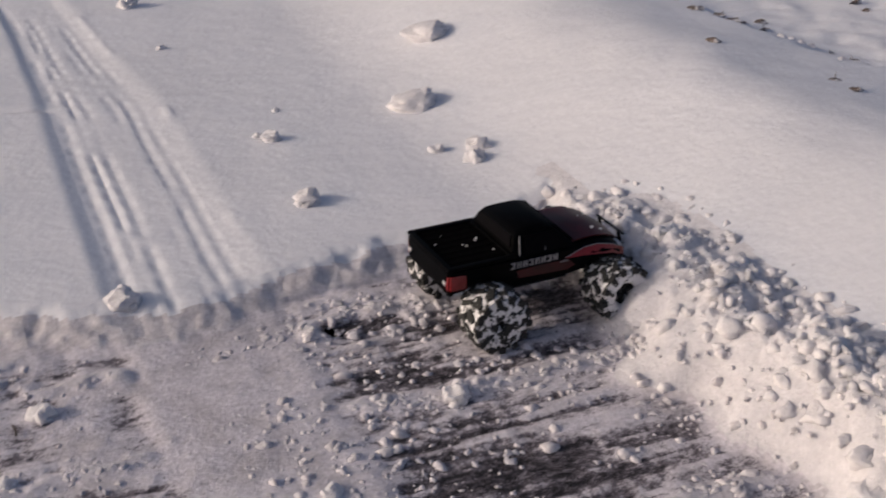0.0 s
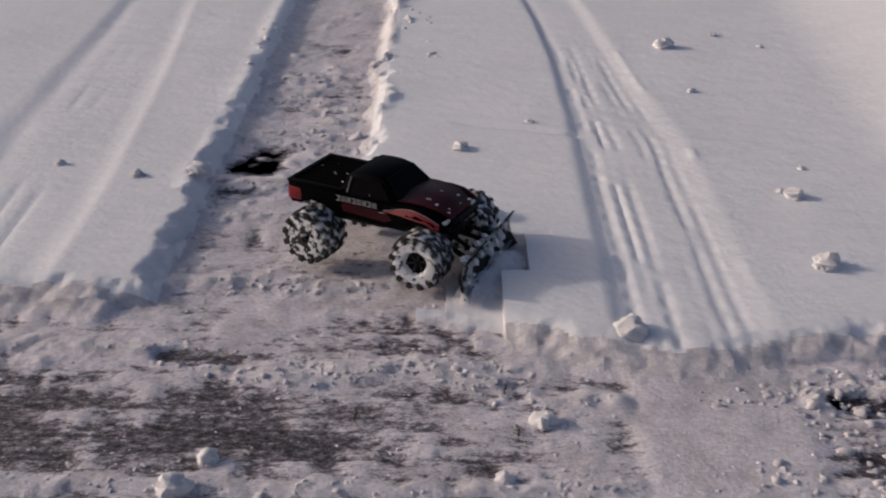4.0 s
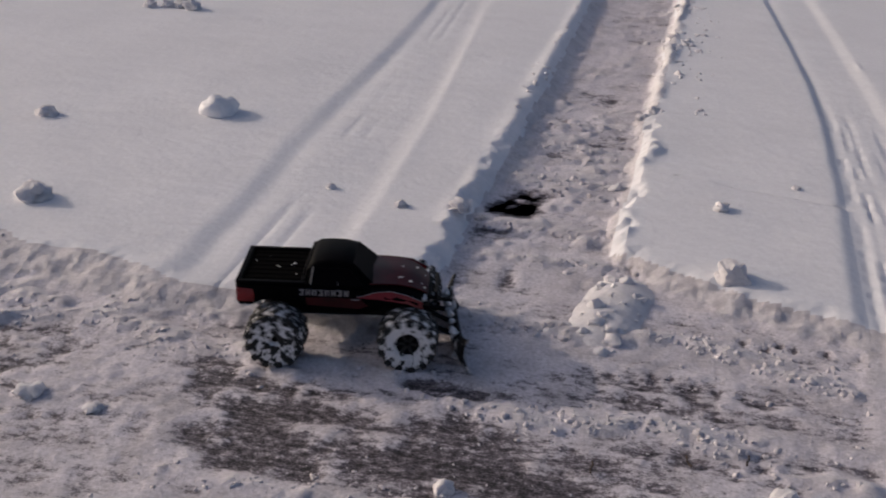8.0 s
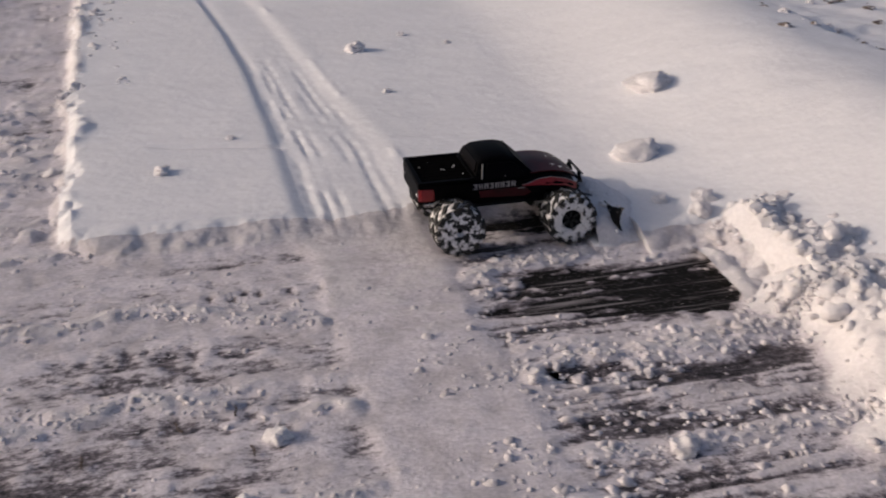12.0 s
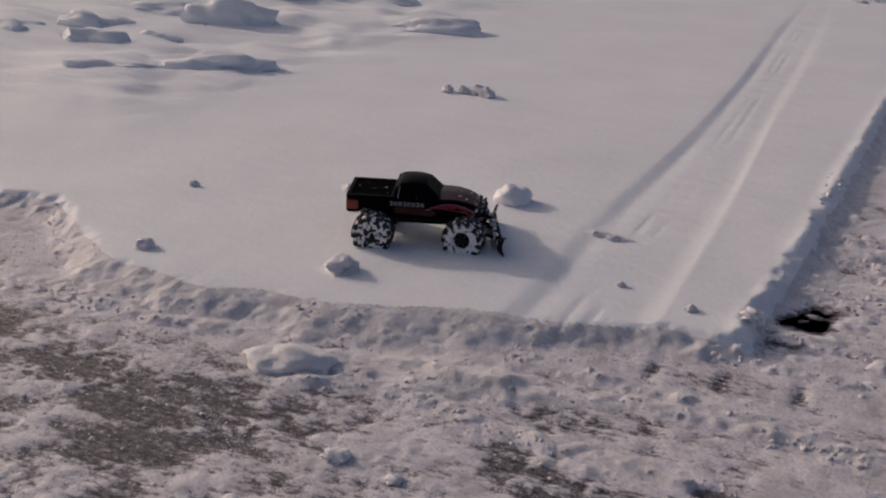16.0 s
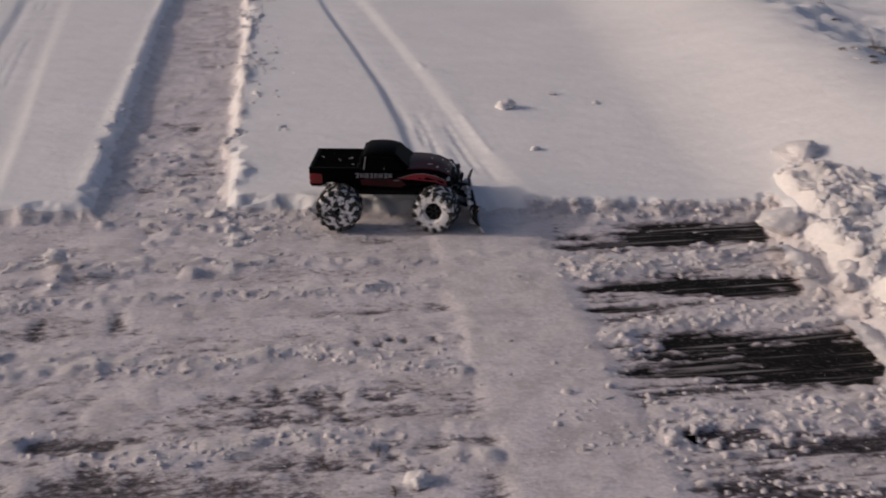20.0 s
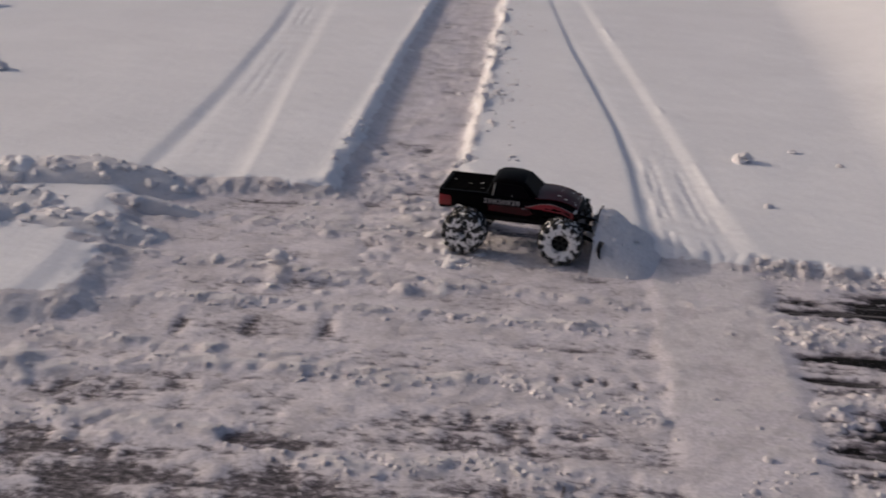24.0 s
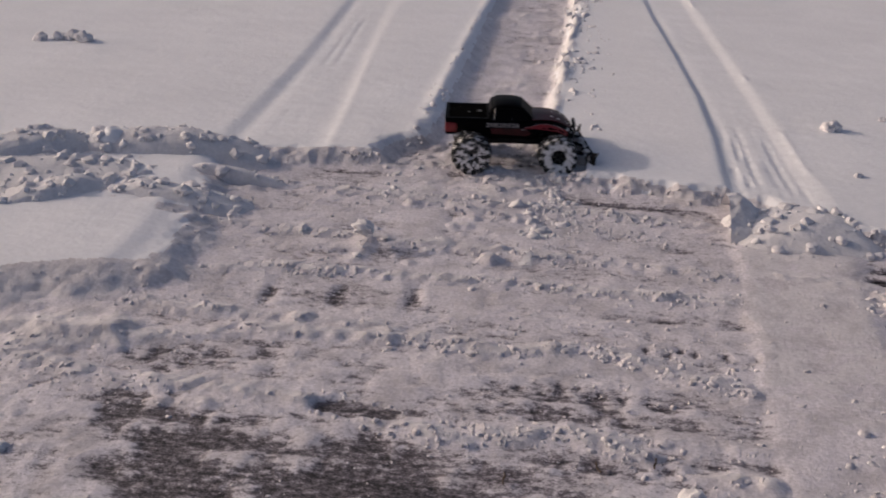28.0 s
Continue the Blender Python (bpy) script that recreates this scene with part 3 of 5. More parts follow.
def ground_height(x, y, lanes):
    """The ground once the given passes are done, and how churned each place is."""
    snow = snow_height(x, y)
    near = (x > -5.4 + 0.8 * fbm(x * 0, y * 0.7, 59)) & (x < 1.9) & (y < 13.4)
    inside, path = started(x, y)
    lane_d = np.full(x.shape, 9.0)
    roi = (x > -2.6) & (x < 1.8) & (y > 1.9) & (y < 4.4)
    for line in lanes:
        d, s = distance_to(line, x[roi], y[roi])
        lane_d[roi] = np.minimum(lane_d[roi], d)
    lane_in = np.minimum(0.172 + 0.012 * fbm(x * 12, y * 12, 71) - lane_d, 1.385 + 0.015 * fbm(x * 7, y * 9, 72) - x)
    lane_in = np.where(y > 2.85, np.minimum(lane_in, x + 1.22 + 0.10 * fbm(x * 6, y * 6, 70)), lane_in)
    done = np.full(x.shape, -9.0)
    for line in lanes:
        o = np.argsort(line[:, 0])
        done = np.maximum(done, np.minimum(np.interp(x, line[o, 0], line[o, 1]) + 0.2 - y, x - max(line[o[0], 0], -1.25)))
    clear = np.where(near, np.maximum(np.maximum(inside, lane_in), np.minimum(between(x, y), done)), -1)
    worn = clear + (0.030 * fbm(x * 19, y * 19, 74, 3) + 0.012 * fbm(x * 60, y * 60, 76, 2)) * (y < 4.4)
    soft_edge = 0.022 + 0.075 * (1 - step(y, 2.9, 3.2)) * (1 - step(np.maximum(path, -0.5), -0.12, -0.05)) + 0.040 * step(y, 3.1, 3.5) * (x < -0.42) + 0.08 * step(-x, 0.95, 1.25) * (1 - step(-x, 2.4, 2.8)) * (1 - step(y, 3.4, 3.6))
    k = step(worn, -0.050, soft_edge)
    h = snow * (1 - k) + film(x, y) * k
    # crumbled rows left at the edges of the passes
    row = np.zeros(x.shape)
    for line in lanes + [np.array([(x0, y0) for x0, y0 in zip(START_X[4:], START_Y[4:])])]:
        d, s = distance_to(line, x[roi], y[roi])
        w = ridge(np.abs(d), 0.182, 0.052 + 0.016 * step(x[roi], 0.5, 0.9))
        a, b = line[0], line[min(3, len(line) - 1)]
        w = w * step((x[roi] - a[0]) * (b[0] - a[0]) + (y[roi] - a[1]) * (b[1] - a[1]), -0.01, 0.03) * (x[roi] < line[-1][0] + 0.02)
        row[roi] = np.maximum(row[roi], w)
    old = sum(ridge(y, c + 0.03 * fbm(x * 1.5, y * 0, 80 + i), 0.04) for i, c in enumerate((1.28, 1.70, 2.10)))
    row = np.maximum(row, np.where((y < 2.3) & (x > -0.9) & (x < 1.35), 0.75 * old, 0))
    scrape, _, band = worn_at(x, y)
    row = row * (1 - 0.92 * step(scrape, 0.30, 0.62)) * (1 - 0.75 * band)
    rough = 0.5 + 0.45 * fbm(x * 22, y * 22, 73, 3) + 0.25 * fbm(x * 62, y * 62, 82, 2)
    h = np.where(clear > -0.02, np.maximum(h, row * (0.007 + 0.021 * rough) - 0.003), h)
    crest = ridge(x, -0.185 + 0.05 * fbm(x * 0, y * 3, 75), 0.021 + 0.011 * fbm(x * 0, y * 5, 81)) * (y > 2.95) * (1 - step(y, 12.0, 13.2)) * step(lane_d, 0.15, 0.2)
    h = h + crest * (0.012 + 0.018 * fbm(x * 14, y * 9, 77) + 0.010 * fbm(x * 45, y * 40, 78, 2)) * (0.5 + 0.5 * step(y, 3.4, 4.2))
    lip = ridge(x, -0.625, 0.03) * (y > 2.9) * (1 - step(y, 12, 13.2)) * step(lane_d, 0.15, 0.2)
    h = h + lip * 0.014 * (0.5 + 0.5 * fbm(x * 14, y * 9, 79))
    return h, clear, row, crest


def pile_shape(x, y, full=True):
    """The heap along the end of the passes."""
    mid = 1.51 + 0.03 * fbm(y * 1.7, y * 0 + 3.3, 91)
    top = np.interp(y, [0.2, 0.7, 1.4, 1.9, 2.12, 2.32, 2.46], [0.08, 0.09, 0.095, 0.085, 0.062, 0.022, 0.0]) * (1 + 0.25 * fbm(x * 5, y * 5, 93) + 0.15 * fbm(x * 16, y * 16, 95))
    u = np.where(x < mid, (mid - x) / (0.130 + 0.07 * ridge(y, 1.61, 0.08) + 0.04 * ridge(y, 1.78, 0.05) + 0.05 * ridge(y, 2.16, 0.07) + 0.035 * fbm(y * 5, y * 0, 97)), (x - mid) / 0.15)
    return top * np.exp(-np.abs(u) ** np.where(x < mid, 2.6, 2.2))


def grow(a, b, fine, low, high, rate=1.13):
    """Grid lines: even between a and b, widening out to low and high."""
    mid = list(np.arange(a, b + fine / 2, fine))
    up, s = [], fine
    v = mid[-1]
    while v < high:
        s *= rate
        v += s
        up.append(v)
    dn, s, v = [], fine, mid[0]
    while v > low:
        s *= rate
        v -= s
        dn.append(v)
    return np.array(dn[::-1] + mid + up)


XS = grow(-3.3, 2.0, 0.0092, -500, 2.01)
XS = np.concatenate([XS[XS < 2.0], np.arange(2.0, 3.7, 0.02), 3.7 + np.cumsum(0.02 * 1.13 ** np.arange(1, 66))])
YS = np.concatenate([grow(0.95, 4.3, 0.0092, -300, 0.96)[:-1], np.arange(4.3, 7.0, 0.02), np.arange(7.0, 12.0, 0.05), 12 + np.cumsum(0.05 * 1.13 ** np.arange(1, 62))])
GX, GY = np.meshgrid(XS, YS)
HEIGHT, CLEAR, ROW, CREST = ground_height(GX, GY, LANES)
PILE = pile_shape(GX, GY)
chunky = 0.050 * fbm(GX * 11, GY * 11, 45, 3) + 0.020 * np.abs(fbm(GX * 34, GY * 34, 46, 2)) + 0.008 * fbm(GX * 80, GY * 80, 47, 2)
HEIGHT = np.maximum(HEIGHT, PILE + 0.03 * step(PILE, 0.004, 0.045) + np.clip(PILE * 14, 0, 1) * step(GX, 1.28, 1.40) * (0.55 + 0.45 * step(GX, 1.40, 1.50)) * chunky)
rng = np.random.default_rng(7)


def crumbs(spots):
    """Raises round lumps (x, y, radius, height) out of the ground."""
    for x, y, r, up in spots:
        i0, i1 = np.searchsorted(XS, (x - r, x + r))
        j0, j1 = np.searchsorted(YS, (y - r, y + r))
        if i1 <= i0 or j1 <= j0:
            continue
        base = HEIGHT[min((j0 + j1) // 2, len(YS) - 1), min((i0 + i1) // 2, len(XS) - 1)]
        d2 = ((GX[j0:j1, i0:i1] - x) ** 2 + (GY[j0:j1, i0:i1] - y) ** 2) / r ** 2
        bump_ = np.where(d2 < 1, base + up * np.sqrt(np.clip(1 - d2, 0, 1)) - up * 0.25, -9)
        HEIGHT[j0:j1, i0:i1] = np.maximum(HEIGHT[j0:j1, i0:i1], bump_)


def scatter(weight, count, small, large, rise):
    """Lumps thrown where weight is high."""
    spots = []
    tries = 0
    while len(spots) < count and tries < count * 60:
        tries += 1
        i, j = int(rng.integers(0, len(XS))), int(rng.integers(0, len(YS)))
        if rng.random() < weight[j, i]:
            r = small + (large - small) * rng.random() ** 2.2
            spots.append((XS[i] + rng.normal(0, 0.004), YS[j] + rng.normal(0, 0.004), r, r * rise * (0.7 + 0.6 * rng.random())))
    return spots


near = (GX > -3.3) & (GX < 1.95) & (GY > 0.6) & (GY < 4.4)
path_zone = (GY > 2.9) & (GY < 12.5)
crumbs(scatter(np.where(near & (CLEAR > 0.01), 0.25, 0) * (0.3 + 0.7 * (GX < 0.4)), 1800, 0.005, 0.011, 0.35))
crumbs(scatter(np.where(path_zone & (GX > -0.58) & (GX < -0.2), 0.5, 0), 450, 0.008, 0.03, 0.4))
crumbs([(-0.2 + rng.normal(0, 0.35), 13.4 + rng.normal(0, 0.3), 0.10 + 0.12 * rng.random(), 0.12 * rng.random()) for _ in range(40)])
crumbs([(2.2 + 1.6 * rng.random(), 8.2 + 2.5 * rng.random(), 0.08 + 0.15 * rng.random(), 0.06 + 0.08 * rng.random()) for _ in range(60)])
RUBBLE = {
    "heap": scatter(np.where(near, np.clip((PILE - 0.025) * 14, 0, 1) * (0.40 + 0.60 * (GX > 1.43)), 0), 3400, 0.003, 0.019, 0.85)
    + scatter(np.where(near & (GX > 1.22) & (GX < 1.47), np.clip((PILE - 0.008) * 20, 0, 1), 0), 260, 0.010, 0.034, 0.85),
    "row": scatter(np.where(near, np.clip(ROW, 0, 1) ** 2 * (CLEAR > -0.02) * (0.25 + 0.75 * (fbm(GX * 3, GY * 3, 99) > -0.1)), 0) * (1 - 0.6 * (GX < -0.8)), 6500, 0.0020, 0.0085, 0.8),
    "edge": scatter(np.where(near & (GX > 0.55) & (GX < 1.42), np.clip(ROW, 0, 1) ** 1.5 * (CLEAR > -0.05), 0), 1500, 0.004, 0.014, 0.8)
    + scatter(np.where(near & (GX > 0.45) & (GX < 1.40) & (GY < 2.25) & (CLEAR > 0), np.clip(0.25 + 1.2 * fbm(GX * 5, GY * 8, 89) + 0.5 * ROW, 0, 1), 0), 1300, 0.004, 0.012, 0.8),
    "spill": scatter(np.where(near & (CLEAR > 0.0), 0.2 + 0.8 * ridge(GX, 1.1, 0.3) * ridge(GY, 2.0, 0.5), 0), 1300, 0.002, 0.006, 0.8)
    + scatter(np.where(near & (CLEAR > 0.0) & (GY < 3.6), np.clip(0.15 + 1.4 * fbm(GX * 4, GY * 7, 96), 0, 1) * (0.35 + 0.65 * (GX < 0.75) + 0.6 * (GX < -0.8)), 0), 6500, 0.0016, 0.0052, 0.8),
    "path": scatter(np.where(path_zone, np.clip(ridge(GX, -0.15, 0.06), 0, 1) * (fbm(GX * 0, GY * 2.5, 98) > -0.15), 0), 1500, 0.004, 0.020, 0.8)
    + scatter(np.where(path_zone & (GX > -0.14), np.clip(ridge(GX, -0.10, 0.09), 0, 1) * (fbm(GX * 3, GY * 3, 94) > -0.1), 0), 700, 0.003, 0.012, 0.8)
    + scatter(np.where(path_zone, np.clip(ridge(GX, -0.63, 0.022), 0, 1), 0), 700, 0.004, 0.016, 0.8),
    "far": [(-6 + 5.5 * rng.random(), 9.75 + rng.normal(0, 0.09) + 0.45 * (rng.random() < 0.4), 0.012 + 0.04 * rng.random() ** 3, 0.02) for _ in range(420)],
}

# snow that the passes take away: the ground before each pass, and the pieces that lie on it until the blade comes
I0, I1 = np.searchsorted(XS, (-2.49, 1.58))
J0, J1 = np.searchsorted(YS, (2.0, 4.29))
ZX, ZY, ZH = GX[J0:J1, I0:I1], GY[J0:J1, I0:I1], HEIGHT[J0:J1, I0:I1]
STAGES = []
for k in range(len(LANES)):
    h, clear_, row_, crest_ = ground_height(ZX, ZY, LANES[:k])
    STAGES.append((np.minimum(h, STAGES[-1][0]) if STAGES else h, clear_))
bare_ = ground_height(ZX, ZY, LANES)[0]
changed = STAGES[0][0] - bare_ > 0.002
ZH[changed] = np.minimum(ZH, STAGES[-1][0])[changed]
LEVELS = [s[0] for s in STAGES] + [np.minimum(bare_, STAGES[-1][0])]
SIDE = 7


def spread(mask, n):
    """A mask grown by n steps of the grid."""
    m = mask.copy()
    for _ in range(n):
        g = m.copy()
        g[1:] |= m[:-1]
        g[:-1] |= m[1:]
        g[:, 1:] |= m[:, :-1]
        g[:, :-1] |= m[:, 1:]
        m = g
    return m


COVER = []
for k in range(len(LANES)):
    taken = LEVELS[k] - LEVELS[k + 1] > 0.0012
    COVER.append(sum(spread(taken, n).astype(float) for n in (2, 3, 4, 5, 6)) / 5)
changed = spread(changed, 3)


def swept():
    """The pieces of snow that each pass takes away: the pass, their cell, and the time the blade comes."""
    found = []
    for k, (a, b) in enumerate(FORWARD):
        ts, line = np.arange(a, b + 0.01, 0.1), LANES[k]
        for i in range(0, ZH.shape[1] - SIDE, SIDE):
            for j in range(0, ZH.shape[0] - SIDE, SIDE):
                here = np.s_[j:j + SIDE + 1, i:i + SIDE + 1]
                if float(COVER[k][here].max()) < 0.5 or float((LEVELS[k][here] - LEVELS[k + 1][here]).max()) < 0.004 and float(COVER[k][here].max()) < 1:
                    continue
                x, y = float(ZX[j + SIDE // 2, i + SIDE // 2]), float(ZY[j + SIDE // 2, i + SIDE // 2])
                near_ = int(np.argmin(np.hypot(line[:, 0] - x, line[:, 1] - y)))
                found.append((k, i, j, float(ts[near_])))
    return found


PIECES = swept()


def snow_ground():
    ny, nx = GX.shape
    co = np.stack([GX.ravel(), GY.ravel(), HEIGHT.ravel()], 1).astype(np.float32)
    idx = np.arange(ny * nx).reshape(ny, nx)
    quads = np.stack([idx[:-1, :-1], idx[:-1, 1:], idx[1:, 1:], idx[1:, :-1]], -1).reshape(-1, 4)
    me = bpy.data.meshes.new("snow_ground")
    me.vertices.add(len(co))
    me.vertices.foreach_set("co", co.ravel())
    me.loops.add(quads.size)
    me.loops.foreach_set("vertex_index", quads.ravel().astype(np.int32))
    me.polygons.add(len(quads))
    me.polygons.foreach_set("loop_start", np.arange(0, quads.size, 4, dtype=np.int32))
    for m in (SNOW, CHURNED, PACKED, ROWS):
        me.materials.append(m)
    kind = np.where(CLEAR > 0.0, np.where(HEIGHT < 0.012, 2, 3), 0)
    kind = np.where((ROW > 0.35) & (CLEAR > -0.03) & (HEIGHT > 0.012), 3, kind)
    kind = np.where((PILE > 0.045) | ((PILE > 0.008) & (GX < 1.5)) | (CREST > 0.3), 1, kind)
    me.polygons.foreach_set("material_index", kind[:-1, :-1].ravel().astype(np.int32))
    me.polygons.foreach_set("use_smooth", np.ones(len(quads), dtype=bool))
    me.update(calc_edges=True)
    ob = new("ground", me)
    return tagged(ob, "snow cover with ploughed lanes, tyre tracks and churned rows", "snow ground", kind="structure")


snow_ground()


def height_at(x, y):
    i, j = min(int(np.searchsorted(XS, x)), len(XS) - 1), min(int(np.searchsorted(YS, y)), len(YS) - 1)
    return float(HEIGHT[j, i])


def rubble(spots, label, sub=2, sink=0.3, mat=ROWS):
    """Many small crumbs of snow as one uncounted thing."""
    bm = bmesh.new()
    bmesh.ops.create_icosphere(bm, subdivisions=sub, radius=1.0)
    bm.verts.ensure_lookup_table()
    base = np.array([v.co[:] for v in bm.verts])
    tri = np.array([[v.index for v in f.verts] for f in bm.faces])
    bm.free()
    allv, allf = [], []
    for n, (x, y, r, up) in enumerate(spots):
        a = rng.normal(0, 1, (4, 3))
        k = 1 + 0.28 * np.sin(base @ (a[0] * 1.6) + a[1, 0] * 3) + 0.16 * np.sin(base @ (a[2] * 3.0) + a[3, 0] * 3) + rng.normal(0, 0.17, len(base))
        p = base * k[:, None] * r * np.array([1 + 0.3 * a[1, 1] * 0.5, 1 + 0.3 * a[1, 2] * 0.5, 0.82])
        z = height_at(x, y) - r * sink
        i, j = int(np.searchsorted(XS, x)) - I0, int(np.searchsorted(YS, y)) - J0
        if 0 <= i < ZH.shape[1] and 0 <= j < ZH.shape[0] and changed[j, i]:
            z = min(z, float(LEVELS[0][j, i]) - r * 1.1 - 0.001)
        p += np.array([x, y, z])
        allf.append(tri + n * len(base))
        allv.append(p)
    co, fs = np.concatenate(allv).astype(np.float32), np.concatenate(allf).astype(np.int32)
    me = bpy.data.meshes.new("snow_rubble")
    me.vertices.add(len(co))
    me.vertices.foreach_set("co", co.ravel())
    me.loops.add(fs.size)
    me.loops.foreach_set("vertex_index", fs.ravel())
    me.polygons.add(len(fs))
    me.polygons.foreach_set("loop_start", np.arange(0, fs.size, 3, dtype=np.int32))
    me.polygons.foreach_set("use_smooth", np.ones(len(fs), dtype=bool))
    me.materials.append(mat)
    me.update(calc_edges=True)
    return tagged(new("snow_rubble", me), label, "snow rubble", kind="stuff")


rubble(RUBBLE["heap"], "tumbled snow lumps of the heap pushed up by the plough", 2, 0.4, CHURNED)
rubble(RUBBLE["row"], "fine snow crumbs in rows between the ploughed lanes", 2, 0.5)
rubble(RUBBLE["edge"], "snow lumps in the ridges towards the heap", 2, 0.4)
rubble(RUBBLE["spill"], "loose snow crumbs spilled on the scraped driveway", 1)
rubble(RUBBLE["path"], "snow crumbs along both edges of the ploughed path", 2, 0.3, CHURNED)
rubble(RUBBLE["far"], "broken snow clumps along a far row", 1, 0.3, CHURNED)


def asphalt_sheet():
    bm = bmesh.new()
    bmesh.ops.create_grid(bm, x_segments=60, y_segments=80, size=0.5, matrix=Matrix.Translation((-2.3, 5.0, 0)) @ Matrix.Diagonal((8.0, 17.0, 1, 1)))
    ob = mesh_object("driveway", bm, ASPHALT)
    return tagged(ob, "dark wet asphalt driveway showing through scraped snow", "driveway", kind="structure")


asphalt_sheet()


# ---- loose snow that moves ----
def snow_piece_mesh(k, i, j):
    """A block of the cover: its top is the ground before the pass, sinking under the ground where nothing changes."""
    n = SIDE + 1
    here = np.s_[j:j + n, i:i + n]
    z = LEVELS[k][here] - 0.0014 + 0.0020 * COVER[k][here]
    top = np.stack([ZX[here].ravel(), ZY[here].ravel(), z.ravel()], 1)
    vs = [tuple(map(float, p)) for p in top]
    fs = [(r * n + c, r * n + c + 1, (r + 1) * n + c + 1, (r + 1) * n + c) for r in range(n - 1) for c in range(n - 1)]
    rim = [c for c in range(n)] + [r * n + n - 1 for r in range(1, n)] + [(n - 1) * n + c for c in range(n - 2, -1, -1)] + [r * n for r in range(n - 2, 0, -1)]
    top0 = len(vs)
    vs += [vs[q] for q in rim]
    low0 = len(vs)
    vs += [(vs[q][0], vs[q][1], min(-0.004, vs[q][2] - 0.01)) for q in rim]
    m = len(rim)
    fs += [(top0 + q, low0 + q, low0 + (q + 1) % m, top0 + (q + 1) % m) for q in range(m)]
    fs.append(tuple(low0 + q for q in range(m - 1, -1, -1)))
    me = bpy.data.meshes.new("snow_piece")
    me.from_pydata(vs, [], fs)
    for m_ in (SNOW, CHURNED, PACKED, ROWS):
        me.materials.append(m_)
    kind = np.where(STAGES[k][1][here] > 0.0, np.where(LEVELS[k][here] < 0.012, 2, 3), 0)[:-1, :-1].ravel()
    for p in me.polygons:
        p.use_smooth = True
        p.material_index = int(kind[p.index]) if p.index < len(kind) else 1
    return me


STRIPS = []
for k in range(len(FORWARD)):
    e = new("snow_strip")
    tagged(e, "strip of untouched snow pushed away in lumps by the plough", "snow", group="snow strips before the plough")
    STRIPS.append(e)
LOOSE = []
for k, i, j, t in PIECES:
    ob = new("snow_piece", snow_piece_mesh(k, i, j))
    ob.parent = STRIPS[k]
    LOOSE.append((ob, k, t, Vector((float(ZX[j + SIDE // 2, i + SIDE // 2]), float(ZY[j + SIDE // 2, i + SIDE // 2]), 0.02))))


def clod(x, y, z, size, seed, label, squash=0.75, mat=CHURNED):
    bm = bmesh.new()
    lump(bm, (0, 0, size * 0.30), size, seed, squash, 0.5, 3)
    r = random.Random(seed)
    for q in range(3):
        a = r.uniform(0, 6.28)
        lump(bm, (math.cos(a) * size * 0.65, math.sin(a) * size * 0.65, size * 0.12), size * r.uniform(0.3, 0.55), seed + q + 0.5, 0.7, 0.5, 2)
    ob = mesh_object("snow_clod", bm, mat)
    ob.location = (x, y, z)
    ob.rotation_euler = (0, 0, r.uniform(0, 6))
    return tagged(ob, label, "snow clod", group="loose snow clods")


ON_SNOW = [(0.93, 2.90, 0.025), (0.90, 2.49, 0.030), (0.82, 3.77, 0.014), (0.81, 4.29, 0.035), (0.07, 3.22, 0.022), (0.11, 2.77, 0.042), (-1.01, 3.08, 0.014),
           (-2.10, 3.44, 0.032), (-1.75, 2.76, 0.045), (1.02, 4.45, 0.014), (1.16, 4.3, 0.012), (1.0, 3.1, 0.010), (0.42, 2.20, 0.034), (0.90, 2.93, 0.012),
           (-2.6, 3.2, 0.018), (-2.35, 2.62, 0.028), (0.28, 3.45, 0.012), (-0.62, 3.02, 0.028), (-0.78, 2.99, 0.018)]
for n_, (x, y, s) in enumerate(ON_SNOW):
    z = float(snow_height(np.array([x]), np.array([y]))[0])
    ob = clod(x, y, z - s * 0.1, s, n_ + 1, "small broken snow clod lying on the smooth snow")
    for k, (a, b) in enumerate(FORWARD):
        d = np.hypot(LANES[k][:, 0] - x, LANES[k][:, 1] - y)
        if d.min() < 0.20:
            LOOSE.append((ob, k, float(np.arange(a, b + 0.01, 0.1)[int(d.argmin())]), Vector((x, y, z))))
            break
ON_LANE = [(-0.42, 1.69, 0.030), (-0.38, 1.78, 0.021), (0.22, 1.91, 0.023), (0.14, 1.73, 0.017), (0.92, 1.68, 0.026), (-1.42, 1.37, 0.048), (-1.26, 1.89, 0.042),
           (-0.16, 1.60, 0.024), (-0.05, 1.58, 0.020), (-1.11, 1.87, 0.026), (0.62, 1.50, 0.020), (-0.55, 1.52, 0.02), (-1.35, 1.63, 0.034), (-1.29, 1.47, 0.026)]
for n_, (x, y, s) in enumerate(ON_LANE):
    clod(x, y, 0.002, s * (0.72 if x < -0.9 else 1.0), n_ + 60, "rounded snow clod lying on the scraped driveway", 0.42 if x < -1 else 0.75)
for n_, (x, y, z, s) in enumerate([(1.40, 2.62, 0.055, 0.030), (1.30, 2.66, 0.045, 0.022), (1.36, 2.56, 0.055, 0.026)]):
    clod(x, y, z, s, n_ + 90, "large bright snow lump on the bank beside the driveway", 0.9)


def soft_mound(x, y, z, size, seed):
    bm = bmesh.new()
    lump(bm, (0, 0, 0), size, seed, 0.72, 0.2, 4)
    ob = mesh_object("snow_ball", bm, SNOW)
    ob.location = (x, y, z)
    return tagged(ob, "round ball of snow half sunk in the smooth cover", "snow ball")


soft_mound(-1.58, 3.63, 0.065, 0.062, 5)


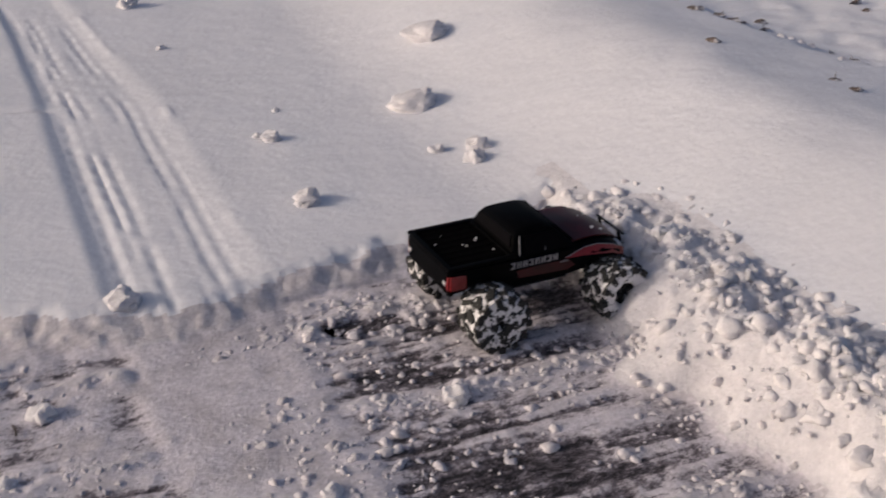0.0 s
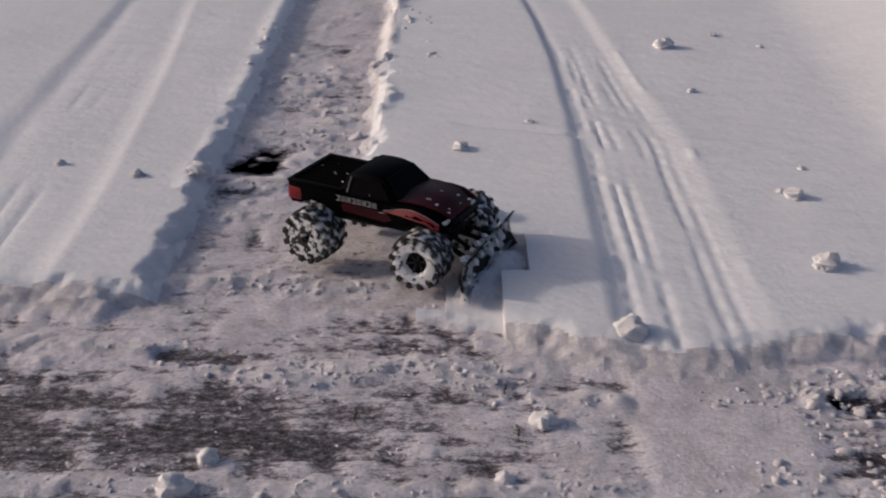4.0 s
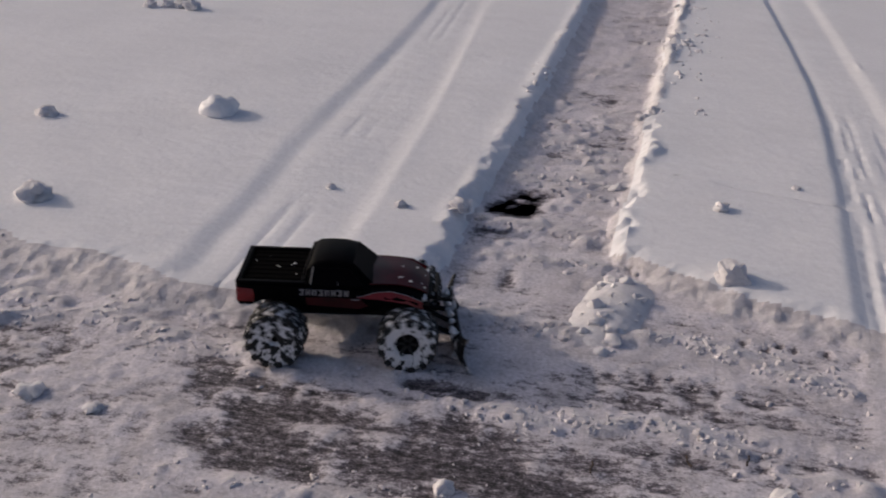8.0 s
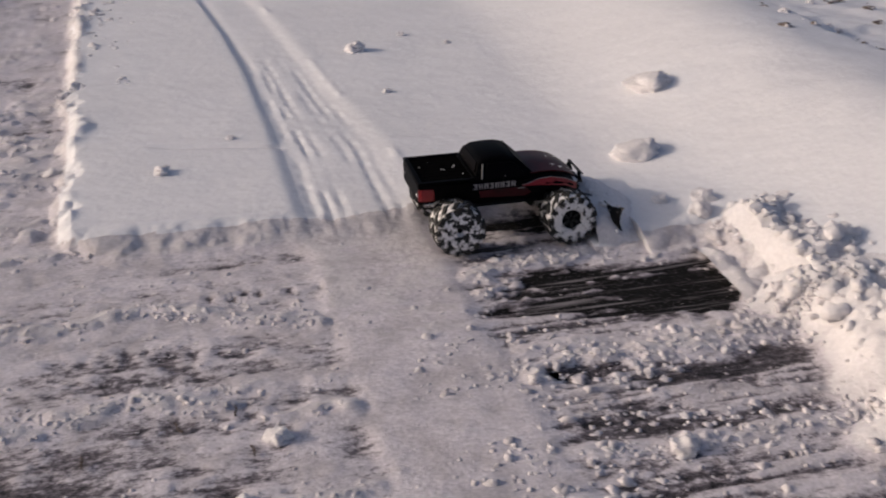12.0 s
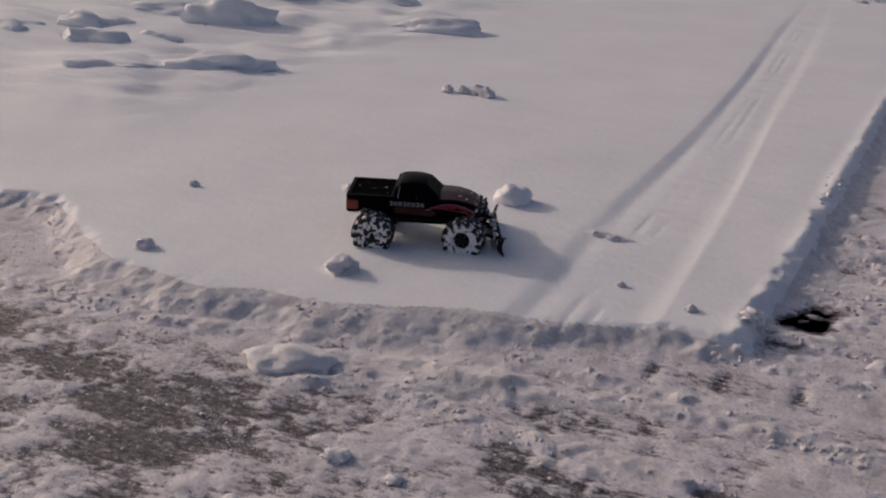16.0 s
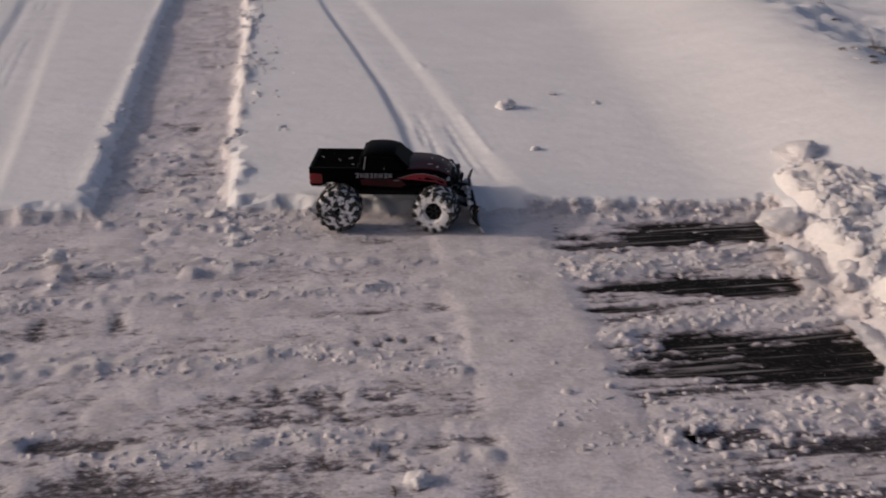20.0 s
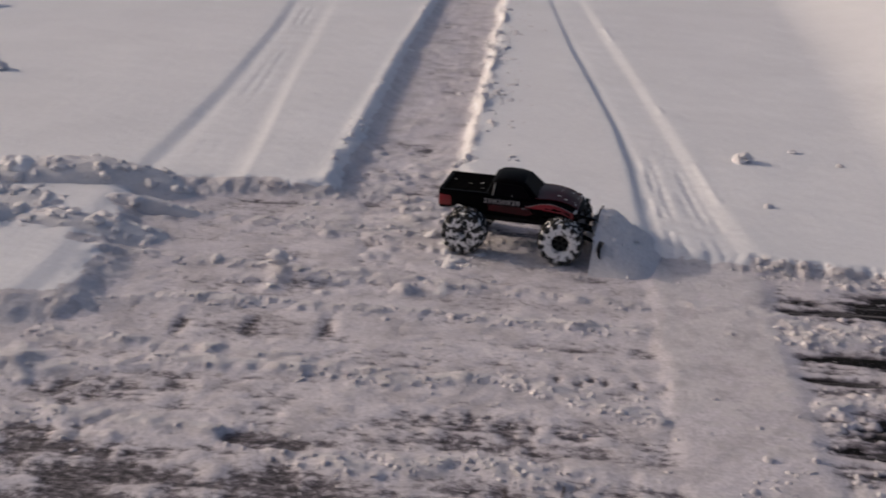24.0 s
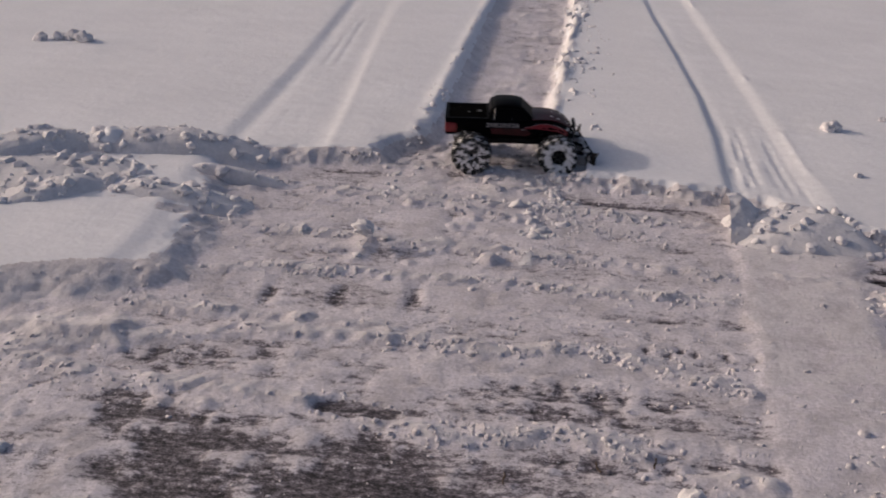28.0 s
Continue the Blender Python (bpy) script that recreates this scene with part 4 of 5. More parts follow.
def bank_lump(x, y, size, turn, seed):
    """A smooth wedge of snow slid off the bank: a gentle sunlit back and a steep broken side."""
    bm = bmesh.new()
    lump(bm, (0, 0, 0), 1.0, seed, 1.0, 0.22, 4)
    for v in bm.verts:
        p = v.co
        lean = 1.0 if p.x < 0.15 else 0.45 + 0.25 * noise.noise(p * 4)
        v.co = Vector((p.x * size * 1.25 * lean, p.y * size * 0.85, p.z * size * 0.72 * (0.75 + 0.35 * max(-0.6, min(0.5, p.x)))))
    ob = mesh_object("snow_block", bm, CHURNED)
    z = float(snow_height(np.array([x]), np.array([y]))[0])
    ob.matrix_world = pose(x, y, z + size * 0.05, 0, 0, turn)
    return tagged(ob, "smooth bright block of snow at the foot of the bank", "snow block", group="blocks of snow on the bank")


bank_lump(1.38, 2.97, 0.070, -18, 3)
bank_lump(1.60, 3.40, 0.072, -35, 8)


# ---- snow thrown up at the end and beside the passes ----
def heap_piece(name, cx, cy, wide, deep, tall, seed, label, face=True, turn=0):
    """A broken heap of snow; its side towards the driveway is cut smooth by the blade."""
    n, m = 34, 34
    xs, ys = np.linspace(-0.02, deep, n), np.linspace(-wide / 2, wide / 2, m)
    gx, gy = np.meshgrid(xs, ys)
    e = np.clip(1 - np.abs(gy / (wide / 2)) ** (3.0 if face else 2.6), 0, 1)
    if face:
        up = step(gx, -0.015, 0.055) * (1 - step(gx, deep * 0.45, deep))
    else:
        up = np.clip(1 - ((gx - deep / 2) / (deep / 2 + 0.02)) ** 2, 0, 1)
    wx, wy = gx + cx, gy + cy
    rough = 0.30 * fbm(wx * 9, wy * 9, seed, 2) + 0.14 * np.abs(fbm(wx * 36, wy * 36, seed + 1, 2)) + 0.05 * fbm(wx * 85, wy * 85, seed + 2, 2)
    soft = 0.12 + 0.88 * step(gx, 0.01, 0.05) if face else 0.4
    z = tall * e * up * (1 + rough * soft * 1.3) - 0.012
    vs = [(float(a), float(b), float(c)) for a, b, c in zip(gx.ravel(), gy.ravel(), z.ravel())]
    fs = [(r * n + c, r * n + c + 1, (r + 1) * n + c + 1, (r + 1) * n + c) for r in range(m - 1) for c in range(n - 1)]
    bm = bmesh.new()
    bv = [bm.verts.new(v) for v in vs]
    for f in fs:
        bm.faces.new([bv[q] for q in f])
    rr = random.Random(seed)
    for q in range(int((420 if face else 110) * wide * deep / 0.15)):
        i, j = rr.randrange(n), rr.randrange(m)
        if up[j, i] * e[j, i] < 0.25 or face and xs[i] < 0.05:
            continue
        s = 0.004 + 0.020 * rr.random() ** 2.2
        lump(bm, (xs[i], ys[j], z[j, i] - s * 0.1), s, q + seed, 0.75, 0.55, 2)
    ob = mesh_object(name, bm, CHURNED)
    ob.matrix_world = pose(cx, cy, 0, 0, 0, turn)
    return tagged(ob, label, "snow heap", group="snow heaps raised by the passes")


HEAPS = []
for k, y, wide, tall, t in ((0, 2.36, 0.56, 0.125, 5.1), (1, 2.72, 0.58, 0.120, 12.0), (2, 3.08, 0.66, 0.140, 18.1)):
    HEAPS.append((heap_piece("snow_heap", (1.375, 1.365, 1.420)[k], y, wide, 0.40 + 0.05 * (k == 2), tall, 200 + k * 9, "bright broken snow heap with a smooth blade-cut face"), t, 0.6, Vector((-0.10, 0, -0.17))))
HEAPS.append((heap_piece("snow_heap", 0.37, 3.34, 0.42, 0.46, 0.074, 250, "low crumbled snow heap at the end of a short pass", False), 24.3, 0.4, Vector((-0.06, 0, -0.13))))
for q, (x, y, turn, wide, deep, tall, t) in enumerate(((-2.62, 3.16, 8, 0.66, 1.55, 0.092, 22.6), (-2.70, 3.02, 22, 0.24, 1.00, 0.085, 22.55), (-2.10, 3.22, 45, 0.30, 0.72, 0.130, 22.6), (-1.90, 3.60, 6, 0.26, 0.90, 0.115, 22.8),
                                                        (-2.50, 2.84, 15, 0.20, 1.00, 0.072, 16.0), (-1.80, 3.00, 38, 0.24, 0.56, 0.095, 16.1), (-1.60, 3.22, 2, 0.22, 0.62, 0.078, 16.3))):
    HEAPS.append((heap_piece("snow_windrow", x, y, wide, deep, tall, 270 + q * 5, "low ragged snow windrow beside a ploughed pass", False, turn), t, 0.4, Vector((0, -0.04, -0.18))))


def mound(x, y, long, wide, tall, turn, seed, z=0.035, rough=0.45, mat=SNOW):
    """A low drifted hump of old snow."""
    bm = bmesh.new()
    lump(bm, (0, 0, 0), 1.0, seed, 1.0, rough, 4)
    for v in bm.verts:
        v.co = Vector((v.co.x * long / 2, v.co.y * wide / 2, v.co.z * tall * 0.85))
    ob = mesh_object("snow_mound", bm, mat)
    ob.matrix_world = pose(x, y, z, 0, 0, turn)
    return tagged(ob, "low hump of old snow beyond the driveway", "snow mound", group="humps of old snow")


for q, (x, y, long, tall) in enumerate(((-4.02, 4.46, 0.55, 0.09), (-3.72, 4.82, 0.75, 0.10), (-5.0, 5.43, 0.50, 0.09), (-4.55, 4.94, 0.45, 0.11), (-4.36, 5.95, 0.65, 0.16), (-4.75, 7.05, 1.1, 0.14),
                                        (-3.21, 6.50, 0.60, 0.11), (-4.67, 8.03, 1.3, 0.12), (-5.8, 6.4, 0.7, 0.16), (-4.97, 6.05, 0.7, 0.08), (-4.38, 5.26, 0.35, 0.06), (-4.0, 7.3, 0.45, 0.05), (-5.6, 7.6, 0.9, 0.15), (-5.2, 5.0, 0.6, 0.1),
                                        (-5.9, 8.7, 1.5, 0.12), (-4.3, 9.0, 1.2, 0.08), (-6.4, 5.6, 0.9, 0.16))):
    mound(x, y, long, long * 0.42, tall, 12 + 9 * math.sin(q * 2.3), q + 3)


def smeared_patch():
    """Scraped snow that the third pass drags over the bare spot in the path."""
    n, m = 30, 46
    gx, gy = np.meshgrid(np.linspace(-0.62, -0.38, n), np.linspace(2.94, 3.40, m))
    skin = np.clip(1 - (((gx + 0.50) / 0.115) ** 4 + ((gy - 3.17) / 0.225) ** 4), 0, 1) ** 0.4
    z = (film(gx, gy, False) + 0.002) * skin - 0.010 * (1 - skin)
    bm = bmesh.new()
    bv = [bm.verts.new((float(a), float(b), float(c))) for a, b, c in zip(gx.ravel(), gy.ravel(), z.ravel())]
    for r in range(m - 1):
        for c in range(n - 1):
            bm.faces.new((bv[r * n + c], bv[r * n + c + 1], bv[(r + 1) * n + c + 1], bv[(r + 1) * n + c]))
    return tagged(mesh_object("snow_patch", bm, PACKED), "thin patch of scraped snow dragged over the driveway", "snow patch")


HEAPS.append((heap_piece("snow_windrow", -1.42, 3.47, 0.06, 0.50, 0.070, 330, "thin straight snow ridge trailed by the corner of the plough", False, -2), 15.0, 0.3, Vector((0, -0.02, -0.09))))
BRIEF = [(heap_piece("snow_windrow", -0.25, 2.60, 0.50, 0.18, 0.042, 340, "soft snow windrow across the end of the cleared path", False, -8), 5.6, 10.82, Vector((0.06, 0, -0.09)))]
HEAPS.append((smeared_patch(), 16.9, 0.25, Vector((-0.03, 0, -0.05))))
HEAPS.append((mound(-1.60, 2.24, 0.22, 0.16, 0.046, 10, 31, 0.006, 0.3, CHURNED), 9.9, 0.5, Vector((-0.05, -0.02, -0.08))))


# ---- the model pickup ----
R_WHEEL = 0.064


def build_truck():
    truck = new("model_pickup_truck")
    tagged(truck, "black and red radio-controlled monster pickup with snow-caked wheels and front plough", "model truck")

    CABIN = ("cab", "side_window", "window_trim", "windscreen", "rear_window")

    def P(name, bm, mat, label="", low=True):
        """Adds a part; the shell parts are set to the shell's low height over the chassis."""
        for v in bm.verts:
            if low:
                z = v.co.z
                v.co.x -= 0.016
                lift = 0.005 if z > 0.1 else 0.0
                if name in CABIN and z > 0.22:
                    v.co.z = 0.147 + (z - 0.22) * 0.91 + lift
                elif z > 0.1:
                    v.co.z = 0.100 + (z - 0.118) * 0.46 + (0.006 if name in ("hood", "hood_snow") else 0) + lift
        return part(name, bm, mat, truck, label)

    # lower shell with wheel arches: a row of cross-sections from tail to nose
    bm = bmesh.new()
    secs = []
    for x, zb, zs, zt, wb, wt in ((-0.212, 0.150, 0.180, 0.246, 0.084, 0.088), (-0.205, 0.140, 0.178, 0.252, 0.091, 0.094), (-0.18, 0.145, 0.185, 0.253, 0.094, 0.096),
                                  (-0.155, 0.172, 0.195, 0.253, 0.096, 0.097), (-0.12, 0.172, 0.195, 0.252, 0.096, 0.097), (-0.088, 0.128, 0.185, 0.251, 0.096, 0.096),
                                  (-0.05, 0.120, 0.180, 0.242, 0.096, 0.094), (0.0, 0.118, 0.178, 0.240, 0.096, 0.093), (0.055, 0.120, 0.178, 0.236, 0.096, 0.092),
                                  (0.085, 0.130, 0.190, 0.238, 0.098, 0.091), (0.105, 0.168, 0.205, 0.240, 0.101, 0.090), (0.130, 0.172, 0.206, 0.238, 0.102, 0.089), (0.152, 0.168, 0.202, 0.228, 0.101, 0.086),
                                  (0.174, 0.145, 0.184, 0.206, 0.096, 0.080), (0.190, 0.138, 0.164, 0.180, 0.086, 0.068), (0.198, 0.140, 0.152, 0.160, 0.076, 0.056)):
        secs.append([(x, -wb * 0.97, zb), (x, -wb, (zb + zs) / 2), (x, -wb, zs), (x, -wt, zt - 0.006), (x, -wt + 0.007, zt), (x, wt - 0.007, zt), (x, wt, zt - 0.006), (x, wb, zs), (x, wb, (zb + zs) / 2), (x, wb * 0.97, zb)])
    loft(bm, secs)
    P("body_shell", bm, BLACK, "glossy black body shell with wheel arches")
    # load bed: sunken tray with raised rims
    bm = bmesh.new()
    for y in (-0.088, 0.088):
        box(bm, -0.137, y, 0.258, 0.150, 0.012, 0.014, 0.003)
    for x in (-0.206, -0.070):
        box(bm, x, 0, 0.258, 0.012, 0.182, 0.014, 0.003)
    P("bed_rim", bm, BLACK)
    bm = bmesh.new()
    box(bm, -0.138, 0, 0.2545, 0.130, 0.164, 0.003)
    P("bed_liner", bm, BED, "black load bed")
    for k in range(7):
        P("bed_rib", box(bmesh.new(), -0.138, -0.066 + k * 0.022, 0.2575, 0.126, 0.005, 0.004), BED)
    # cab
    bm = bmesh.new()
    cab = []
    for x, z0, z1, w0, w1 in ((-0.068, 0.225, 0.250, 0.090, 0.082), (-0.061, 0.225, 0.273, 0.091, 0.073), (-0.046, 0.225, 0.2840, 0.091, 0.069), (-0.020, 0.222, 0.2868, 0.090, 0.067),
                              (0.010, 0.221, 0.2868, 0.089, 0.066), (0.031, 0.219, 0.2815, 0.088, 0.066), (0.056, 0.218, 0.255, 0.087, 0.074), (0.082, 0.216, 0.229, 0.086, 0.080)):
        cab.append([(x, -w0, z0), (x, -w1, z1 - 0.006), (x, -w1 + 0.010, z1), (x, w1 - 0.010, z1), (x, w1, z1 - 0.006), (x, w0, z0)])
    loft(bm, cab)
    P("cab", bm, BLACK)
    for side in (-1, 1):
        bm = bmesh.new()
        q = [(-0.044, 0.0868, 0.236), (0.058, 0.0835, 0.234), (0.027, 0.0712, 0.272), (-0.038, 0.0728, 0.273)]
        vs = [bm.verts.new((x, side * y, z)) for x, y, z in q] + [bm.verts.new((x, side * (y + 0.0022), z)) for x, y, z in q]
        bm.faces.new(vs[4:])
        for a in range(4):
            bm.faces.new((vs[a], vs[(a + 1) % 4], vs[4 + (a + 1) % 4], vs[4 + a]))
        bmesh.ops.recalc_face_normals(bm, faces=bm.faces)
        P("side_window", bm, GLASS, "smoked side window")
        P("window_trim", rod(bmesh.new(), (-0.054, side * 0.0875, 0.236), (-0.049, side * 0.0735, 0.274), 0.0017, sides=6), TRIM, "pale edge trim of the window")
        bm = bmesh.new()
        rod(bm, (0.004, side * 0.0868, 0.236), (0.004, side * 0.0738, 0.268), 0.0008, sides=6)
        P("window_trim", bm, TRIM, "pale edge trim of the window")
        # flowing red flank stripe, and lettering as bars
        bm = bmesh.new()
        top = [(0.045, 0.206), (0.055, 0.208), (0.068, 0.216), (0.088, 0.228), (0.118, 0.234), (0.152, 0.222), (0.184, 0.190)]
        low = [(0.045, 0.201), (0.055, 0.200), (0.068, 0.200), (0.088, 0.200), (0.118, 0.196), (0.152, 0.186), (0.184, 0.150)]
        wid = [0.0966, 0.0966, 0.0976, 0.0992, 0.1026, 0.1024, 0.0935]
        a_ = [bm.verts.new((x, side * (w - max(0, z - 0.203) * 0.34), z)) for (x, z), w in zip(top, wid)]
        b_ = [bm.verts.new((x, side * w, z)) for (x, z), w in zip(low, wid)]
        for p in range(6):
            bm.faces.new((a_[p], a_[p + 1], b_[p + 1], b_[p]))
        r = bmesh.ops.extrude_face_region(bm, geom=list(bm.faces))
        bmesh.ops.translate(bm, verts=[g for g in r["geom"] if isinstance(g, bmesh.types.BMVert)], vec=(0, side * 0.0012, 0.0004))
        bmesh.ops.recalc_face_normals(bm, faces=bm.faces)
        P("flank_stripe", bm, BRIGHT_RED, "bright red flowing stripe")
        bm = bmesh.new()
        for p in range(6):
            rod(bm, (top[p][0], side * (wid[p] + 0.0008 - max(0, top[p][1] - 0.203) * 0.34), top[p][1] + 0.0012), (top[p + 1][0], side * (wid[p + 1] + 0.0008 - max(0, top[p + 1][1] - 0.203) * 0.34), top[p + 1][1] + 0.0012), 0.0014, sides=6)
        P("stripe_edge", bm, LETTER, "thin pale line over the red stripe")
        bm = bmesh.new()
        for p in range(8):
            x = -0.072 + p * 0.0135
            y = side * (0.0955 if p < 6 else 0.0957)
            if p % 3 == 0:
                box(bm, x, y, 0.208, 0.010, 0.002, 0.0065)
                box(bm, x, y, 0.231, 0.010, 0.002, 0.0065)
                box(bm, x + 0.002, y, 0.2195, 0.0045, 0.002, 0.025)
            else:
                box(bm, x - 0.0032, y, 0.2195, 0.0035, 0.002, 0.029)
                box(bm, x + 0.0032, y, 0.2195, 0.0035, 0.002, 0.029)
                box(bm, x, y, 0.227 - 0.009 * (p % 2), 0.0065, 0.002, 0.0065)
        P("side_marking", bm, LETTER, "row of pale bars on the door")
        bm = bmesh.new()
        for p in range(3):
            box(bm, 0.036 + p * 0.006, side * 0.0972, 0.192, 0.004, 0.0016, 0.006)
        P("small_marking", bm, LETTER)
        bm = bmesh.new()
        q = [(-0.060, 0.158), (0.050, 0.146), (0.068, 0.162), (0.052, 0.196), (-0.020, 0.198), (-0.064, 0.194)]
        vs = [bm.verts.new((x, side * 0.0955, z)) for x, z in q] + [bm.verts.new((x, side * 0.0972, z)) for x, z in q]
        bm.faces.new(vs[6:])
        for a in range(6):
            bm.faces.new((vs[a], vs[(a + 1) % 6], vs[6 + (a + 1) % 6], vs[6 + a]))
        bmesh.ops.recalc_face_normals(bm, faces=bm.faces)
        P("door_panel", bm, RED, "dark red lower door panel")
        bm = bmesh.new()
        box(bm, -0.190, side * 0.0925, 0.196, 0.034, 0.006, 0.066, 0.0025)
        box(bm, -0.2085, side * 0.074, 0.196, 0.006, 0.034, 0.066, 0.0025)
        P("tail_corner", bm, BRIGHT_RED, "red wrapped tail corner")
        bm = bmesh.new()
        box(bm, -0.2125, side * 0.078, 0.192, 0.003, 0.012, 0.016, 0.001)
        P("tail_light", bm, LAMP_GLASS, "orange-red tail light")
        bm = bmesh.new()
        box(bm, 0.187, side * 0.064, 0.182, 0.010, 0.026, 0.013, 0.003)
        P("headlight", bm, LAMP_GLASS, "clear headlight lens")
        bm = bmesh.new()
        box(bm, -0.02, side * 0.092, 0.118, 0.14, 0.010, 0.010, 0.003)
        P("side_sill", bm, PLASTIC)
    # windscreen, rear window
    for name, pts in (("windscreen", [(0.078, -0.074, 0.2330), (0.078, 0.074, 0.2330), (0.034, 0.060, 0.2790), (0.034, -0.060, 0.2790)]),
                      ("rear_window", [(-0.0680, 0.074, 0.2520), (-0.0680, -0.074, 0.2520), (-0.0600, -0.062, 0.2745), (-0.0600, 0.062, 0.2745)])):
        bm = bmesh.new()
        f = bm.faces.new([bm.verts.new(p) for p in pts])
        r = bmesh.ops.extrude_face_region(bm, geom=[f])
        bmesh.ops.translate(bm, verts=[g for g in r["geom"] if isinstance(g, bmesh.types.BMVert)], vec=((0.0025 if name == "windscreen" else -0.0025), 0, 0.001))
        bmesh.ops.recalc_face_normals(bm, faces=bm.faces)
        P(name, bm, GLASS)
    # hood: domed dark red panel
    bm = bmesh.new()
    hs = []
    for x, z, w in ((0.070, 0.2440, 0.076), (0.10, 0.2465, 0.074), (0.130, 0.2430, 0.071), (0.158, 0.2290, 0.066), (0.178, 0.2080, 0.059), (0.193, 0.1830, 0.050)):
        hs.append([(x, -w, z - 0.010), (x, -w, z - 0.003), (x, -w * 0.5, z + 0.002), (x, -w * 0.22, z + 0.007), (x, w * 0.22, z + 0.007), (x, w * 0.5, z + 0.002), (x, w, z - 0.003), (x, w, z - 0.010)])
    loft(bm, hs)
    P("hood", bm, RED, "dark red hood with a raised middle")
    bm = bmesh.new()
    box(bm, 0.196, 0, 0.168, 0.008, 0.098, 0.022, 0.002)
    for k in range(4):
        box(bm, 0.2005, 0, 0.160 + k * 0.0055, 0.003, 0.09, 0.002)
    P("grille", bm, PLASTIC)
    bm = bmesh.new()
    for y in (-0.036, 0.036):
        rod(bm, (0.196, y, 0.118), (0.214, y, 0.150), 0.004, sides=8)
        rod(bm, (0.214, y, 0.150), (0.208, y, 0.196), 0.004, sides=8)
    for z in (0.150, 0.196):
        rod(bm, (0.212, -0.05, z), (0.212, 0.05, z), 0.004, sides=8)
    P("bull_bar", bm, PLASTIC, "black tube front guard")
    # snow thrown on hood, roof, bed and arches
    rr = random.Random(4)
    bm = bmesh.new()
    for k in range(12):
        x = rr.uniform(0.12, 0.195)
        lump(bm, (x, rr.uniform(-0.06, 0.07), 0.252 - max(0, x - 0.135) * 0.95 + 0.002), rr.uniform(0.0015, 0.0045), k, 0.6, 0.5, 1)
    STUFF = P("hood_snow", bm, CAKED, "snow crumbs stuck on the hood and grille")
    tagged(STUFF, kind="stuff")
    bm = bmesh.new()
    for k in range(7):
        lump(bm, (rr.uniform(-0.19, -0.09), rr.uniform(-0.075, 0.075), 0.2595), rr.uniform(0.0012, 0.004), k + 40, 0.6, 0.5, 1)
    STUFF = P("bed_snow", bm, CAKED, "snow crumbs in the load bed")
    tagged(STUFF, kind="stuff")
    bm = bmesh.new()
    for k in range(16):
        s = -1 if k % 2 else 1
        lump(bm, (rr.uniform(-0.195, -0.165), s * rr.uniform(0.07, 0.088), rr.uniform(0.132, 0.152)), rr.uniform(0.004, 0.012), k + 60, 0.8, 0.5, 2)
    STUFF = P("arch_snow", bm, CAKED, "snow packed behind the rear wheels")
    tagged(STUFF, kind="stuff")
    # running gear
    bm = bmesh.new()
    box(bm, 0.0, 0, 0.082, 0.30, 0.060, 0.026, 0.006)
    box(bm, -0.02, 0, 0.098, 0.16, 0.08, 0.014, 0.004)
    P("chassis", bm, PLASTIC, low=False)
    for x in (-0.1395, 0.1395):
        bm = bmesh.new()
        box(bm, x, 0, 0.085, 0.044, 0.056, 0.044, 0.006)
        P("gearbox", bm, PLASTIC, low=False)
        bm = bmesh.new()
        box(bm, x, 0, 0.118, 0.012, 0.110, 0.030, 0.003)
        P("shock_tower", bm, PLASTIC, low=False)
        for s in (-1, 1):
            bm = bmesh.new()
            for dx in (-0.014, 0.014):
                rod(bm, (x + dx, s * 0.026, 0.078), (x + dx * 0.5, s * 0.100, 0.064), 0.0042, sides=8)
            P("suspension_arm", bm, PLASTIC, low=False)
            bm = bmesh.new()
            rod(bm, (x, s * 0.02, 0.078), (x, s * 0.108, 0.064), 0.0030, sides=8)
            P("drive_shaft", bm, STEEL, low=False)
            bm = bmesh.new()
            sx = x + (0.012 if x > 0 else -0.012)
            rod(bm, (sx, s * 0.084, 0.076), (sx, s * 0.056, 0.132), 0.0035, sides=8)
            for k in range(7):
                f = 0.12 + 0.11 * k
                c = Vector((sx, s * 0.084, 0.076)).lerp(Vector((sx, s * 0.056, 0.132)), f)
                d = (Vector((0, s * -0.028, 0.056))).normalized() * 0.0022
                rod(bm, c - d, c + d, 0.0085, 0.0085, 12)
            P("shock_absorber", bm, STEEL, "coil spring shock absorber", low=False)
    # plough
    plough = P("plough_blade", blade_mesh(), BLADE, "curved black plough blade with raised corners", low=False)
    bm = bmesh.new()
    box(bm, 0.250, 0, 0.012, 0.006, 0.325, 0.012, 0.0015)
    part("cutting_edge", bm, STEEL, plough, "worn cutting edge")
    for s in (-1, 1):
        bm = bmesh.new()
        rod(bm, (0.14, s * 0.034, 0.072), (0.230, s * 0.055, 0.048), 0.006, sides=8)
        rod(bm, (0.16, s * 0.030, 0.095), (0.228, s * 0.050, 0.074), 0.005, sides=8)
        P("plough_arm", bm, PLASTIC, low=False)
    bm = bmesh.new()
    for k in range(18):
        y = rr.uniform(-0.13, 0.13)
        z = rr.uniform(0.012, 0.060)
        lump(bm, (0.236 - 1.2 * (z - 0.05) ** 2, y, z), rr.uniform(0.005, 0.012), k + 100, 0.9, 0.5, 2)
    for k in range(20):
        lump(bm, (0.225, rr.uniform(-0.13, 0.13), rr.uniform(0.050, 0.080)), rr.uniform(0.004, 0.010), k + 170, 0.8, 0.5, 2)
    tagged(part("blade_snow", bm, CAKED, plough, "snow lumps lying against the blade"), kind="stuff")
